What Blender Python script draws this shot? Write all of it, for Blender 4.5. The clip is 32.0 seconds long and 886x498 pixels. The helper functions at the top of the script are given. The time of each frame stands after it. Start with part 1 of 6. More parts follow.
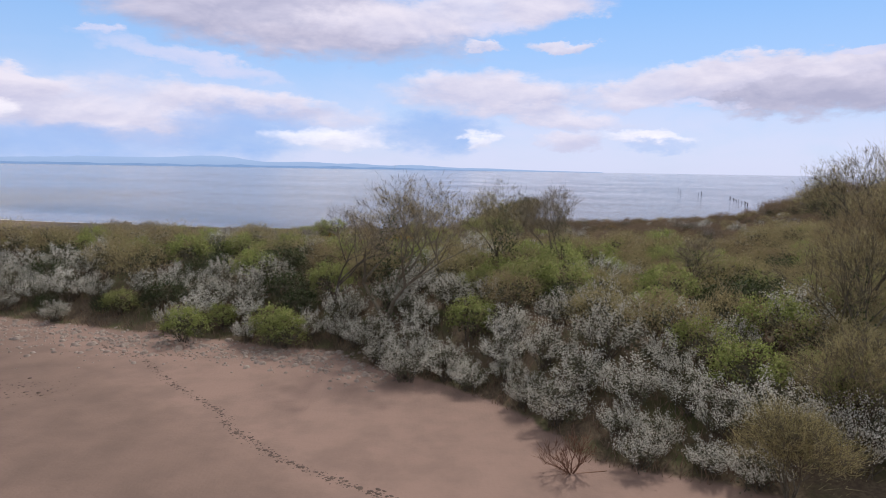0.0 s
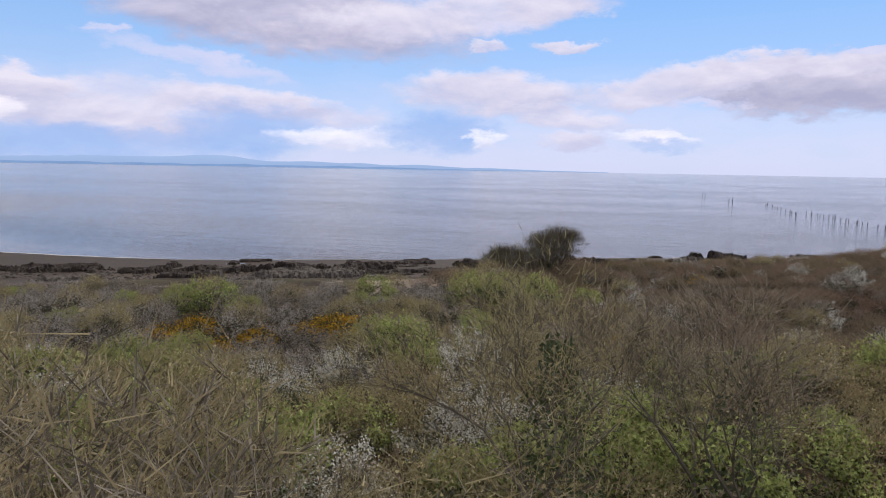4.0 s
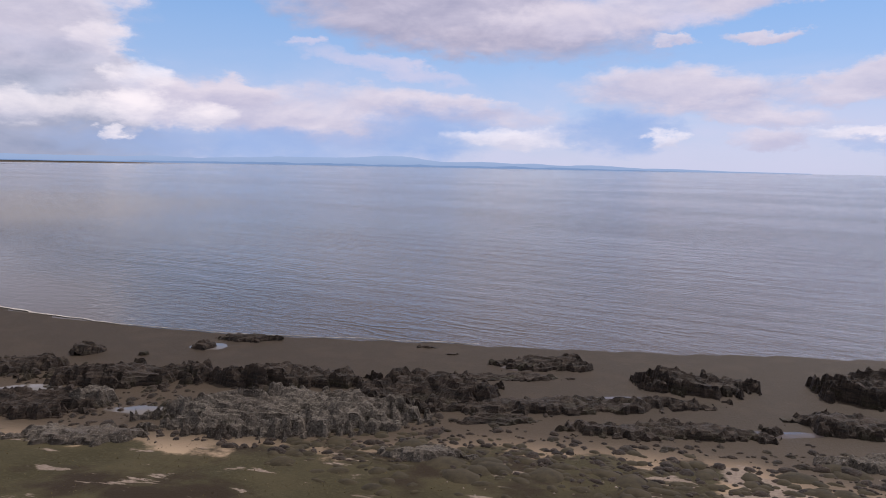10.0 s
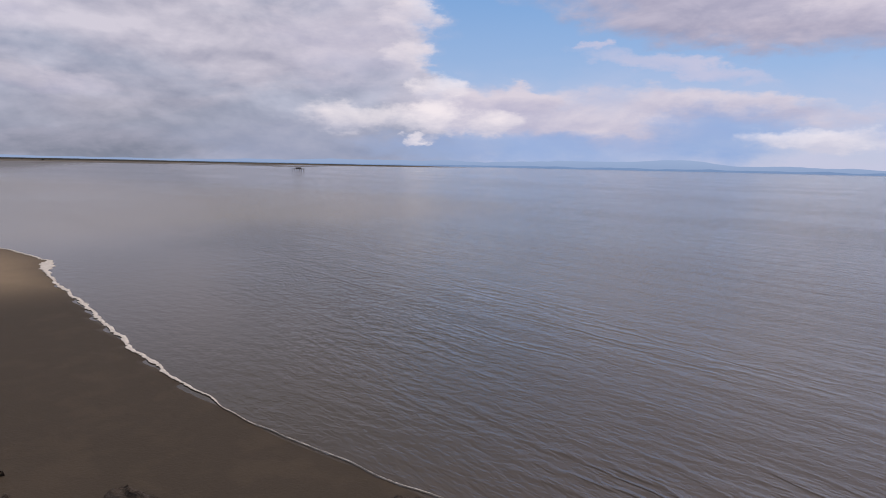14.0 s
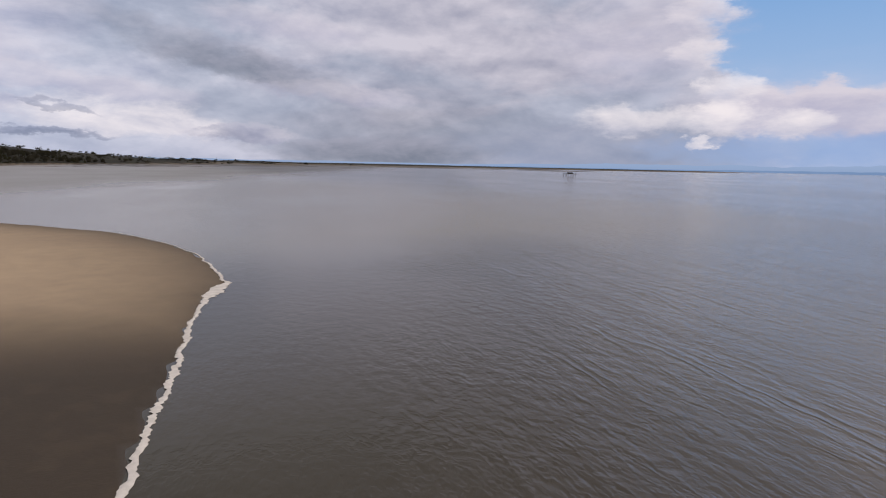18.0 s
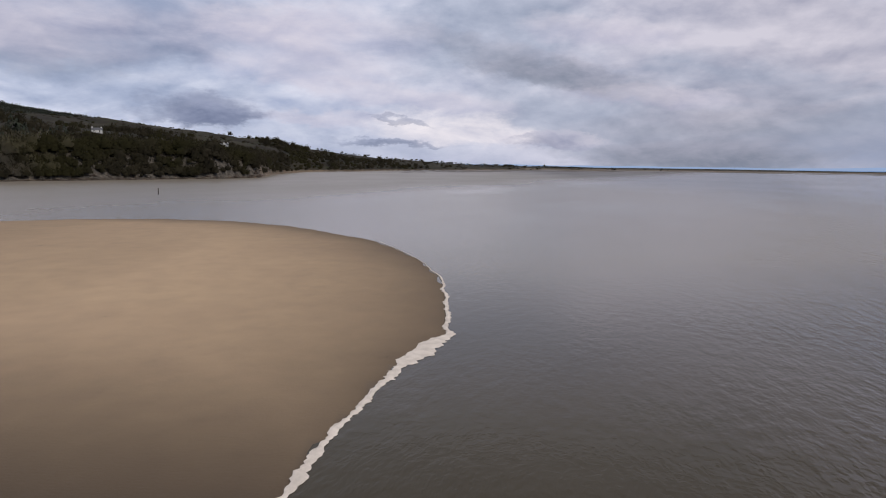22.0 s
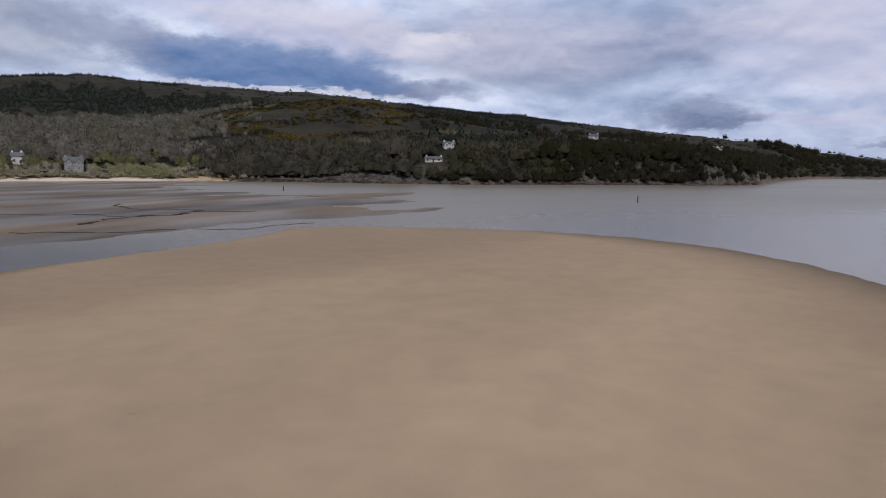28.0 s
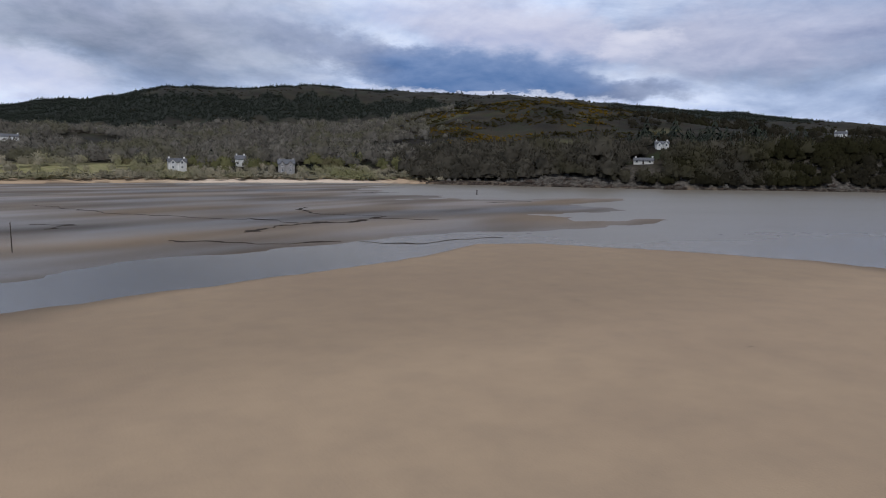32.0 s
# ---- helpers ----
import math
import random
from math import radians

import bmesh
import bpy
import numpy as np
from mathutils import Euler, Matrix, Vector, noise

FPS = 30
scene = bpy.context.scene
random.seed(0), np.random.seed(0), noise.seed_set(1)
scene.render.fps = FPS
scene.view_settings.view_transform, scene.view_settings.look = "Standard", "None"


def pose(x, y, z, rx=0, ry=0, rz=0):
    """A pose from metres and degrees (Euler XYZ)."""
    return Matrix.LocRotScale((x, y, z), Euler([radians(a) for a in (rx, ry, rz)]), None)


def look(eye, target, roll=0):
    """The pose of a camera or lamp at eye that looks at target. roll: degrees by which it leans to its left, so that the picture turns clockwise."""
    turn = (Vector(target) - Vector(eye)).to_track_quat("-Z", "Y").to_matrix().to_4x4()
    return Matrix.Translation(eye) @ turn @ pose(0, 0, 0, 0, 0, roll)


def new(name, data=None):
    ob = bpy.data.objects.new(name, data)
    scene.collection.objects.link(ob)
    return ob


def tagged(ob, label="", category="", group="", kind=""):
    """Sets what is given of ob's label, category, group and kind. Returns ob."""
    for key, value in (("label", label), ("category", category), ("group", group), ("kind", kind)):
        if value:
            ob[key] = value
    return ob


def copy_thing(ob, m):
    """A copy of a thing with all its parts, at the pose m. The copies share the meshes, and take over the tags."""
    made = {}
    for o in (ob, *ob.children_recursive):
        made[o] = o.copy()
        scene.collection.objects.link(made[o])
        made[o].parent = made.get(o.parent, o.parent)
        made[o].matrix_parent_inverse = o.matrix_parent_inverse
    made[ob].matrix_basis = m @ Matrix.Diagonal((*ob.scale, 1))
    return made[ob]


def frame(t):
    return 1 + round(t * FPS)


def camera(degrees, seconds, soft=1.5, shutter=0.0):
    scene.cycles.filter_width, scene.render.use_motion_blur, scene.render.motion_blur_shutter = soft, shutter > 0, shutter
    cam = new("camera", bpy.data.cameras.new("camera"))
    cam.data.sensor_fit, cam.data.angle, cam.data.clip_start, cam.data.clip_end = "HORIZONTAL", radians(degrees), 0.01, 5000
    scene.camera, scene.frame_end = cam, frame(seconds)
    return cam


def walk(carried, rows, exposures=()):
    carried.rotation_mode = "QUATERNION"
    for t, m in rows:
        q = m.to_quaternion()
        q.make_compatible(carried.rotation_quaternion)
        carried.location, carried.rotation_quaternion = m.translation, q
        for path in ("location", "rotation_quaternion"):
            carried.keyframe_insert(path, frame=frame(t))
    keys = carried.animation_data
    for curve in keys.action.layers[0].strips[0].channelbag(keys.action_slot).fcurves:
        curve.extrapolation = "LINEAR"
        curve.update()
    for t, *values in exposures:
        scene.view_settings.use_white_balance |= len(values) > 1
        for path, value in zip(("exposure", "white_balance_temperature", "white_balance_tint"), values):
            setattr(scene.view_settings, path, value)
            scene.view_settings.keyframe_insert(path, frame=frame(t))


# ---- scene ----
cam = camera(68.71, 32.0, soft=1.0)
PATH = [  # seconds, x, y, z, yaw to the left, pitch, roll
    (0.0, 0.00, 0.00, 13.74, -0.38, -7.10, 0.95),
    (0.5, 0.23, 5.04, 13.73, -0.36, -7.09, 0.98),
    (1.0, 0.52, 10.10, 13.77, -0.28, -7.08, 0.88),
    (1.5, 0.76, 15.20, 13.85, -0.29, -7.06, 0.86),
    (2.0, 1.07, 20.13, 14.06, -0.15, -7.09, 1.07),
    (2.5, 1.41, 24.80, 14.43, -0.05, -7.16, 0.96),
    (3.0, 1.81, 29.81, 14.70, -0.01, -7.15, 0.84),
    (3.5, 2.11, 34.98, 14.99, -0.03, -7.16, 0.99),
    (4.0, 2.53, 40.00, 15.08, -0.01, -7.14, 1.05),
    (4.5, 2.99, 44.87, 15.06, 0.04, -7.10, 1.08),
    (5.0, 3.44, 49.61, 15.00, 0.12, -7.06, 1.10),
    (5.5, 3.79, 54.22, 14.92, 0.20, -7.04, 1.12),
    (6.0, 3.98, 58.71, 14.86, 0.27, -7.05, 1.12),
    (6.5, 4.24, 63.04, 14.92, 0.40, -7.12, 1.15),
    (7.0, 4.51, 67.30, 14.91, 0.76, -7.08, 1.12),
    (7.5, 4.61, 71.62, 14.98, 1.32, -7.11, 1.15),
    (8.0, 4.66, 75.92, 14.97, 2.59, -7.12, 1.15),
    (8.5, 4.57, 80.21, 14.98, 4.68, -7.15, 1.11),
    (9.0, 4.21, 84.64, 14.98, 8.07, -7.23, 1.18),
    (9.5, 3.63, 88.71, 14.99, 11.60, -7.31, 1.16),
    (10.0, 2.66, 92.68, 14.97, 15.12, -7.36, 1.06),
    (10.5, 1.43, 96.48, 14.95, 18.62, -7.41, 1.14),
    (11.0, 0.09, 100.22, 14.91, 21.94, -7.40, 1.17),
    (11.5, -1.51, 103.84, 14.81, 24.83, -7.41, 1.27),
    (12.0, -3.08, 107.21, 14.69, 27.69, -7.41, 1.21),
    (12.5, -4.62, 110.51, 14.70, 30.81, -7.46, 1.19),
    (13.0, -6.81, 114.16, 14.51, 33.80, -7.50, 1.12),
    (13.5, -9.37, 117.80, 14.16, 36.76, -7.46, 1.18),
    (14.0, -11.74, 121.50, 13.94, 39.29, -7.44, 1.19),
    (14.5, -14.04, 125.14, 13.78, 41.63, -7.44, 1.20),
    (15.0, -16.37, 128.60, 13.67, 44.02, -7.44, 1.21),
    (15.5, -18.85, 131.75, 13.58, 46.70, -7.46, 1.21),
    (16.0, -21.60, 134.46, 13.54, 49.92, -7.49, 1.13),
    (16.5, -24.40, 137.11, 13.47, 53.34, -7.48, 1.12),
    (17.0, -27.19, 139.47, 13.46, 56.54, -7.48, 1.02),
    (17.5, -29.99, 141.61, 13.56, 59.74, -7.46, 1.20),
    (18.0, -32.99, 143.79, 13.67, 63.08, -7.50, 1.20),
    (18.5, -36.15, 145.85, 13.54, 66.30, -7.51, 1.11),
    (19.0, -39.59, 147.66, 13.41, 69.66, -7.51, 1.05),
    (19.5, -43.26, 149.33, 13.23, 72.97, -7.51, 1.00),
    (20.0, -46.94, 150.60, 12.94, 76.18, -7.48, 0.86),
    (20.5, -50.54, 151.77, 12.70, 79.57, -7.44, 0.86),
    (21.0, -53.94, 152.70, 12.58, 82.99, -7.45, 0.81),
    (21.5, -57.21, 153.37, 12.56, 86.34, -7.48, 0.77),
    (22.0, -60.43, 153.80, 12.50, 89.70, -7.46, 0.78),
    (22.5, -63.66, 154.09, 12.43, 93.08, -7.43, 0.80),
    (23.0, -66.87, 154.12, 12.40, 96.47, -7.46, 0.87),
    (23.5, -69.96, 153.96, 12.38, 99.90, -7.44, 0.88),
    (24.0, -72.70, 153.66, 12.47, 103.65, -7.45, 0.86),
    (24.5, -75.10, 152.94, 12.67, 107.47, -7.50, 0.87),
    (25.0, -78.01, 152.13, 12.67, 111.28, -7.51, 0.88),
    (25.5, -81.10, 150.99, 12.70, 115.07, -7.54, 0.88),
    (26.0, -84.10, 149.49, 12.66, 118.68, -7.57, 0.91),
    (26.5, -86.89, 147.86, 12.55, 122.14, -7.55, 0.88),
    (27.0, -89.56, 146.14, 12.47, 125.27, -7.55, 0.84),
    (27.5, -92.10, 144.33, 12.39, 128.15, -7.56, 0.80),
    (28.0, -94.56, 142.41, 12.33, 130.86, -7.58, 0.78),
    (28.5, -96.94, 140.39, 12.28, 133.49, -7.59, 0.77),
    (29.0, -99.28, 138.24, 12.24, 136.12, -7.60, 0.77),
    (29.5, -101.67, 135.89, 12.14, 138.50, -7.57, 0.79),
    (30.0, -103.91, 133.37, 12.09, 140.57, -7.58, 0.79),
    (30.5, -105.95, 130.69, 12.00, 142.48, -7.58, 0.82),
    (31.0, -107.98, 128.00, 11.92, 144.42, -7.54, 0.76),
    (31.5, -110.28, 125.32, 11.97, 146.35, -7.55, 0.74),
    (32.0, -112.11, 122.16, 11.90, 148.25, -7.56, 0.74),
]


def aimed(x, y, z, yaw, pitch, roll):
    a, b = radians(yaw), radians(pitch)
    ahead = Vector((-math.sin(a) * math.cos(b), math.cos(a) * math.cos(b), math.sin(b)))
    return look((x, y, z), Vector((x, y, z)) + 100 * ahead, roll)


walk(cam, [(row[0], aimed(*row[1:])) for row in PATH], [(0, 0.06, 6450, 12), (6, 0.0, 6350, 14), (11, -0.18, 6600, 16), (16, -0.30, 6650, 13), (22, -0.24, 6600, 12), (24, -0.26, 6550, 12), (27, -0.30, 6250, 12), (32, -0.33, 5900, 9)])

# ---- sky, sun ----
SUN_AZ, SUN_EL = -26.0, 54.0  # degrees to the left of +y, and up


class Nodes:
    """Short hands for building a node tree."""

    def __init__(self, tree):
        self.t = tree
        tree.nodes.clear()

    def n(self, kind, ins=None):
        node = self.t.nodes.new(kind)
        for k, v in (ins or {}).items():
            self.put(node.inputs[k], v)
        return node

    def put(self, socket, v):
        if isinstance(v, bpy.types.NodeSocket):
            self.t.links.new(v, socket)
        elif isinstance(v, bpy.types.Node):
            self.t.links.new(v.outputs[0], socket)
        else:
            socket.default_value = v

    def m(self, op, a, b=0.0, c=0.0, clamp=False):
        node = self.n("ShaderNodeMath")
        node.operation, node.use_clamp = op, clamp
        for s, v in zip(node.inputs, (a, b, c)):
            self.put(s, v)
        return node.outputs[0]

    def step(self, v, lo, hi, a=0.0, b=1.0):
        node = self.n("ShaderNodeMapRange")
        node.interpolation_type = "SMOOTHSTEP"
        for s, x in zip(node.inputs, (v, lo, hi, a, b)):
            self.put(s, x)
        return node.outputs[0]

    def mix(self, f, a, b, blend="MIX"):
        node = self.n("ShaderNodeMix")
        node.data_type, node.blend_type = "RGBA", blend
        self.put(node.inputs[0], f)
        for s, v in ((node.inputs[6], a), (node.inputs[7], b)):
            self.put(s, (*v, 1.0) if isinstance(v, tuple) and len(v) == 3 else v)
        return node.outputs[2]

    def noise(self, vec, scale, detail=4.0, rough=0.55, lac=2.0, out=0, distort=0.0):
        node = self.n("ShaderNodeTexNoise", {"Scale": scale, "Detail": detail, "Roughness": rough, "Lacunarity": lac, "Distortion": distort})
        if vec is not None:
            self.put(node.inputs["Vector"], vec)
        return node.outputs[out]

    def vec(self, x, y, z=0.0):
        node = self.n("ShaderNodeCombineXYZ")
        for s, v in zip(node.inputs, (x, y, z)):
            self.put(s, v)
        return node.outputs[0]


def build_sky():
    world = bpy.data.worlds.new("sky")
    scene.world = world
    world.use_nodes = True
    k = Nodes(world.node_tree)
    xyz = k.n("ShaderNodeSeparateXYZ", {0: k.n("ShaderNodeTexCoord").outputs["Generated"]})
    az = k.m("MULTIPLY", k.m("ARCTAN2", k.m("MULTIPLY", xyz.outputs[0], -1.0), xyz.outputs[1]), 57.2958)
    az = k.m("SUBTRACT", k.m("FLOORED_MODULO", k.m("ADD", az, 120.0), 360.0), 120.0)  # -120 to 240
    el = k.m("MULTIPLY", k.m("ARCSINE", xyz.outputs[2]), 57.2958)
    sky = k.n("ShaderNodeTexSky")
    sky.sky_type, sky.sun_disc = "NISHITA", False
    sky.sun_elevation, sky.sun_rotation = radians(SUN_EL), radians(-SUN_AZ)
    sky.altitude, sky.air_density, sky.dust_density, sky.ozone_density = 20.0, 1.0, 0.6, 2.0
    pure = k.mix(1.0, sky.outputs[0], (0.075, 0.095, 0.125), "MULTIPLY")
    ramp = k.mix(k.step(el, 0.0, 6.5), (0.62, 0.69, 0.92), (0.42, 0.61, 0.92))
    ramp = k.mix(k.step(el, 5.0, 20.0), ramp, (0.18, 0.46, 0.88))
    blue = k.mix(k.step(el, 8.0, 40.0, 0.80, 0.25), pure, ramp)
    n1 = k.noise(k.vec(k.m("MULTIPLY", az, 0.17), k.m("MULTIPLY", el, 0.42), 3.7), 1.0, 10.0, 0.58, distort=0.25)
    n2 = k.noise(k.vec(k.m("MULTIPLY", az, 0.17), k.m("MULTIPLY_ADD", el, 0.42, 0.30), 3.7), 1.0, 6.0, 0.55, distort=0.25)
    big = k.noise(k.vec(k.m("MULTIPLY", az, 0.055), k.m("MULTIPLY", el, 0.15), 9.0), 1.0, 6.0, 0.58, distort=0.5)
    # every cloud's outline is ruffled by the same two fields
    ruffle = k.n("ShaderNodeSeparateColor", {0: k.noise(k.vec(k.m("MULTIPLY", az, 0.30), k.m("MULTIPLY", el, 0.62), 2.0), 1.0, 9.0, 0.62, out=1)})
    wa = k.m("MULTIPLY_ADD", k.m("SUBTRACT", ruffle.outputs[0], 0.5), 7.0, az)
    we = k.m("MULTIPLY_ADD", k.m("SUBTRACT", ruffle.outputs[1], 0.5), 3.0, el)
    # loose clouds overhead and behind, a closed deck of cloud over the bay and the hills
    deck = k.step(k.m("SUBTRACT", wa, k.m("MULTIPLY", el, 0.3)), 37.6, 39.6)
    loose = k.m("MULTIPLY", k.step(el, 14.0, 20.0), k.step(k.m("MULTIPLY_ADD", k.m("SUBTRACT", n1, 0.5), 2.4, 0.75), 0.10, 0.70))
    behind = k.m("MULTIPLY", k.step(az, -80.0, -48.0, 0.75, 0.0), k.step(n1, 0.35, 0.6))
    alpha = k.m("MAXIMUM", deck, k.m("MAXIMUM", loose, behind))
    calm1 = k.noise(k.vec(k.m("MULTIPLY", az, 0.14), k.m("MULTIPLY", el, 0.27), 6.1), 1.0, 8.0, 0.56, distort=0.15)
    calm2 = k.noise(k.vec(k.m("MULTIPLY", az, 0.14), k.m("MULTIPLY_ADD", el, 0.27, 0.30), 6.1), 1.0, 5.0, 0.5, distort=0.15)
    lit = k.m("MULTIPLY_ADD", k.m("SUBTRACT", n1, n2), 0.9, k.m("MULTIPLY_ADD", k.m("SUBTRACT", calm1, calm2), 2.6, 0.55), clamp=True)
    over = k.m("MULTIPLY", k.step(el, 17.0, 34.0), k.m("MULTIPLY", k.step(az, 30.0, 62.0), k.step(az, 190.0, 225.0, 1.0, 0.0)))
    thick = k.m("MAXIMUM", k.m("MULTIPLY", k.step(big, 0.40, 0.62), k.m("MULTIPLY", deck, 0.8)), k.m("MULTIPLY", over, 0.9))
    dark = k.mix(k.step(az, 80.0, 125.0), k.mix(lit, (0.31, 0.37, 0.50), (0.54, 0.60, 0.75)), k.mix(lit, (0.29, 0.37, 0.56), (0.52, 0.61, 0.82)))
    white = k.mix(lit, (0.44, 0.45, 0.57), (0.76, 0.74, 0.84))
    white = k.mix(k.step(az, 110.0, 140.0), k.mix(k.step(az, 60.0, 110.0), white, k.mix(lit, (0.46, 0.54, 0.75), (0.82, 0.87, 1.02))), k.mix(lit, (0.70, 0.78, 1.0), (1.10, 1.13, 1.24)))
    veil = k.m("MULTIPLY", k.step(k.m("MULTIPLY_ADD", k.m("SUBTRACT", big, 0.5), 9.0, el), 2.5, 9.5, 0.62, 0.0), k.step(calm1, 0.30, 0.55, 0.45, 1.0))
    out = k.mix(veil, blue, (0.69, 0.72, 0.92))
    out = k.mix(k.m("MULTIPLY", alpha, k.step(el, 0.2, 3.5, 0.70, 0.97)), out, k.mix(thick, white, dark))
    # the clouds that can be told apart: hue, azimuth, elevation, half width, rise, fall, slope, softness, cover
    sea_clouds = [("g", 14.3, 12.6, 14.8, 3.75, 3.14, 0.1, 0.5, 0.95), ("w", 1.1, 12.2, 12, 1.98, 1.53, -0.1, 0.65, 0.9), ("w", -8.4, 13.4, 4.2, 1.29, 1.05, 0, 0.65, 0.9), ("g", 12.5, 10.7, 5.5, 1.1, 1.24, 0, 0.7, 0.7), ("p", 26.9, 10.1, 1, 0.4, 0.36, 0, 0.78, 0.8), ("p", 20.5, 8.3, 5.9, 0.69, 0.61, 0.17, 0.91, 0.75), ("w", 30.5, 4, 11.9, 2.05, 1.87, 0.08, 0.65, 0.9), ("w", 17.1, 5.1, 9.4, 1.09, 1.19, 0.09, 0.65, 0.9), ("b", 30.6, 1.5, 4, 1.25, 1.68, 0, 1.1, 0.42)]
    low_sea_clouds = [("b", 16.7, 2.8, 4.5, 1.75, 1.96, 0, 1.1, 0.77), ("w", -3.9, 6.5, 7.3, 1.5, 1.9, 0.04, 0.65, 0.95), ("w", -8.8, 4.6, 5.8, 0.76, 0.76, 0.12, 0.78, 0.85), ("b", 0.2, 3.1, 3.4, 1.44, 1.56, 0, 1.1, 0.77), ("c", 9.3, 2.3, 4.1, 0.77, 0.67, 0, 0.9, 0.65), ("c", -3.5, 2.4, 1.2, 0.58, 0.49, 0, 0.9, 0.65), ("w", -11.2, 2.5, 2.4, 0.67, 0.67, 0, 0.78, 0.8), ("c", -17.7, 2.7, 2.9, 0.46, 0.56, 0.05, 0.9, 0.65), ("b", -18.6, 2.1, 2.2, 0.32, 0.37, 0, 1.1, 0.42)]
    east_clouds = [("g", -29.7, 6.7, 9.6, 2.2, 1.99, 0, 0.4, 0.95), ("w", -19.7, 7, 7.2, 1.54, 1.34, -0.18, 0.45, 0.9), ("w", -28.5, 8.1, 7.9, 0.98, 0.82, 0.02, 0.5, 0.8), ("p", -21.5, 5.5, 2.6, 0.44, 0.36, 0, 0.6, 0.8), ("w", -10.4, 10.2, 2.7, 0.54, 0.49, 0, 0.5, 0.9), ("w", -3.8, 10.1, 1.5, 0.41, 0.41, 0.1, 0.6, 0.8), ("p", -4.2, 11.9, 1.9, 0.44, 0.4, 0, 0.7, 0.6), ("p", -32.4, 8.9, 2.1, 0.31, 0.31, -0.05, 0.6, 0.7)]
    rain_clouds = [("r", 50.7, 1.5, 13.7, 1.7, 2.15, 0, 0.9, 0.75), ("b", 31.1, 1.6, 12.5, 1.05, 1.69, 0, 0.9, 0.6), ("c", 42.5, 12, 1.9, 1.64, 1.68, 0, 0.8, 0.77), ("c", 42.4, 9.2, 1.7, 1.19, 1.38, 0, 0.8, 0.77), ("w", 37.2, 4.7, 4.1, 1.37, 1.76, 0, 0.5, 0.9), ("c", 39.9, 6.4, 2, 1.07, 1.44, 0, 0.8, 0.77), ("w", 33, 5.5, 2.8, 1.02, 1.31, 0, 0.5, 0.9), ("c", 46.5, 3.8, 4.5, 1.22, 1.14, 0, 0.8, 0.72)]
    storm_clouds = [("c", 40.4, 3.9, 2.3, 1.27, 1.28, 0, 0.8, 0.77), ("c", 35.4, 3.5, 2.3, 0.93, 0.75, 0, 0.8, 0.72), ("c", 41.9, 2.1, 1, 0.41, 0.41, 0, 0.8, 0.72), ("d", 64.7, 4, 7.8, 2.75, 3.99, 0, 1, 0.3), ("d", 68.4, 0.9, 8, 1.11, 1.4, 0, 0.9, 0.85), ("d", 80.9, 7.8, 5.3, 0.99, 1.12, 0.1, 1, 0.5), ("d", 70.1, 3.1, 8.7, 1.35, 1.82, -0.05, 1, 0.4), ("w", 47.1, 10.9, 5.8, 3.94, 4.13, 0, 0.8, 0.6), ("w", 72.6, 5.8, 5.4, 0.78, 0.7, 0.05, 0.8, 0.6)]
    bay_clouds = [("k", 124, 10.5, 13, 3.2, 3.0, 0, 1, 0.3), ("w", 76.4, 10.9, 5.8, 1.2, 1.01, 0.1, 0.9, 0.5), ("w", 80.9, 2.2, 4, 0.5, 0.5, 0, 0.8, 0.7), ("w", 100.5, 3.6, 5.1, 0.66, 0.58, 0, 0.8, 0.5), ("w", 94.3, 5.7, 8.1, 0.94, 0.86, 0.1, 0.9, 0.5), ("d", 80.7, 8.2, 8.4, 1.13, 1.37, 0.25, 0.9, 0.5), ("c", 89, 2.4, 6.1, 1.82, 0.83, 0.05, 0.8, 0.75)]
    point_clouds = [("k", 94.5, 1.8, 4.1, 0.26, 0.31, 0.05, 0.7, 0.7), ("k", 93.6, 3.6, 2.5, 0.26, 0.26, 0.1, 0.7, 0.5), ("k", 80.7, 2.2, 2.8, 0.48, 0.57, 0, 0.8, 0.5), ("k", 115, 9.4, 6.7, 1.72, 1.75, -0.05, 1, 0.5), ("w", 103.4, 10.9, 5, 1.3, 1.32, 0, 1, 0.6), ("w", 100.7, 7.9, 7, 1.36, 1.38, 0, 0.9, 0.5), ("k", 109.3, 4.3, 4.1, 1.08, 0.99, 0.05, 0.8, 0.8)]
    hill_clouds = [("d", 125.9, 8.4, 9.1, 2.37, 1.79, 0.1, 1, 0.46), ("w", 101.8, 10.6, 8.8, 2.13, 2.18, 0, 1, 0.5), ("w", 139.9, 10.4, 6.3, 1.46, 1.27, 0, 1, 0.5), ("c", 132.4, 9.6, 3.2, 1.23, 1.16, 0, 0.8, 0.75), ("k", 148.6, 8, 6.6, 1.25, 1.37, 0.12, 0.7, 0.92), ("k", 140.4, 7.4, 6.6, 1.23, 1.25, 0.15, 0.8, 0.92), ("k", 132.9, 6.3, 4.1, 0.72, 0.83, 0.05, 0.8, 0.805), ("k", 109.3, 3.7, 4.6, 0.74, 0.74, 0, 0.8, 0.92)]
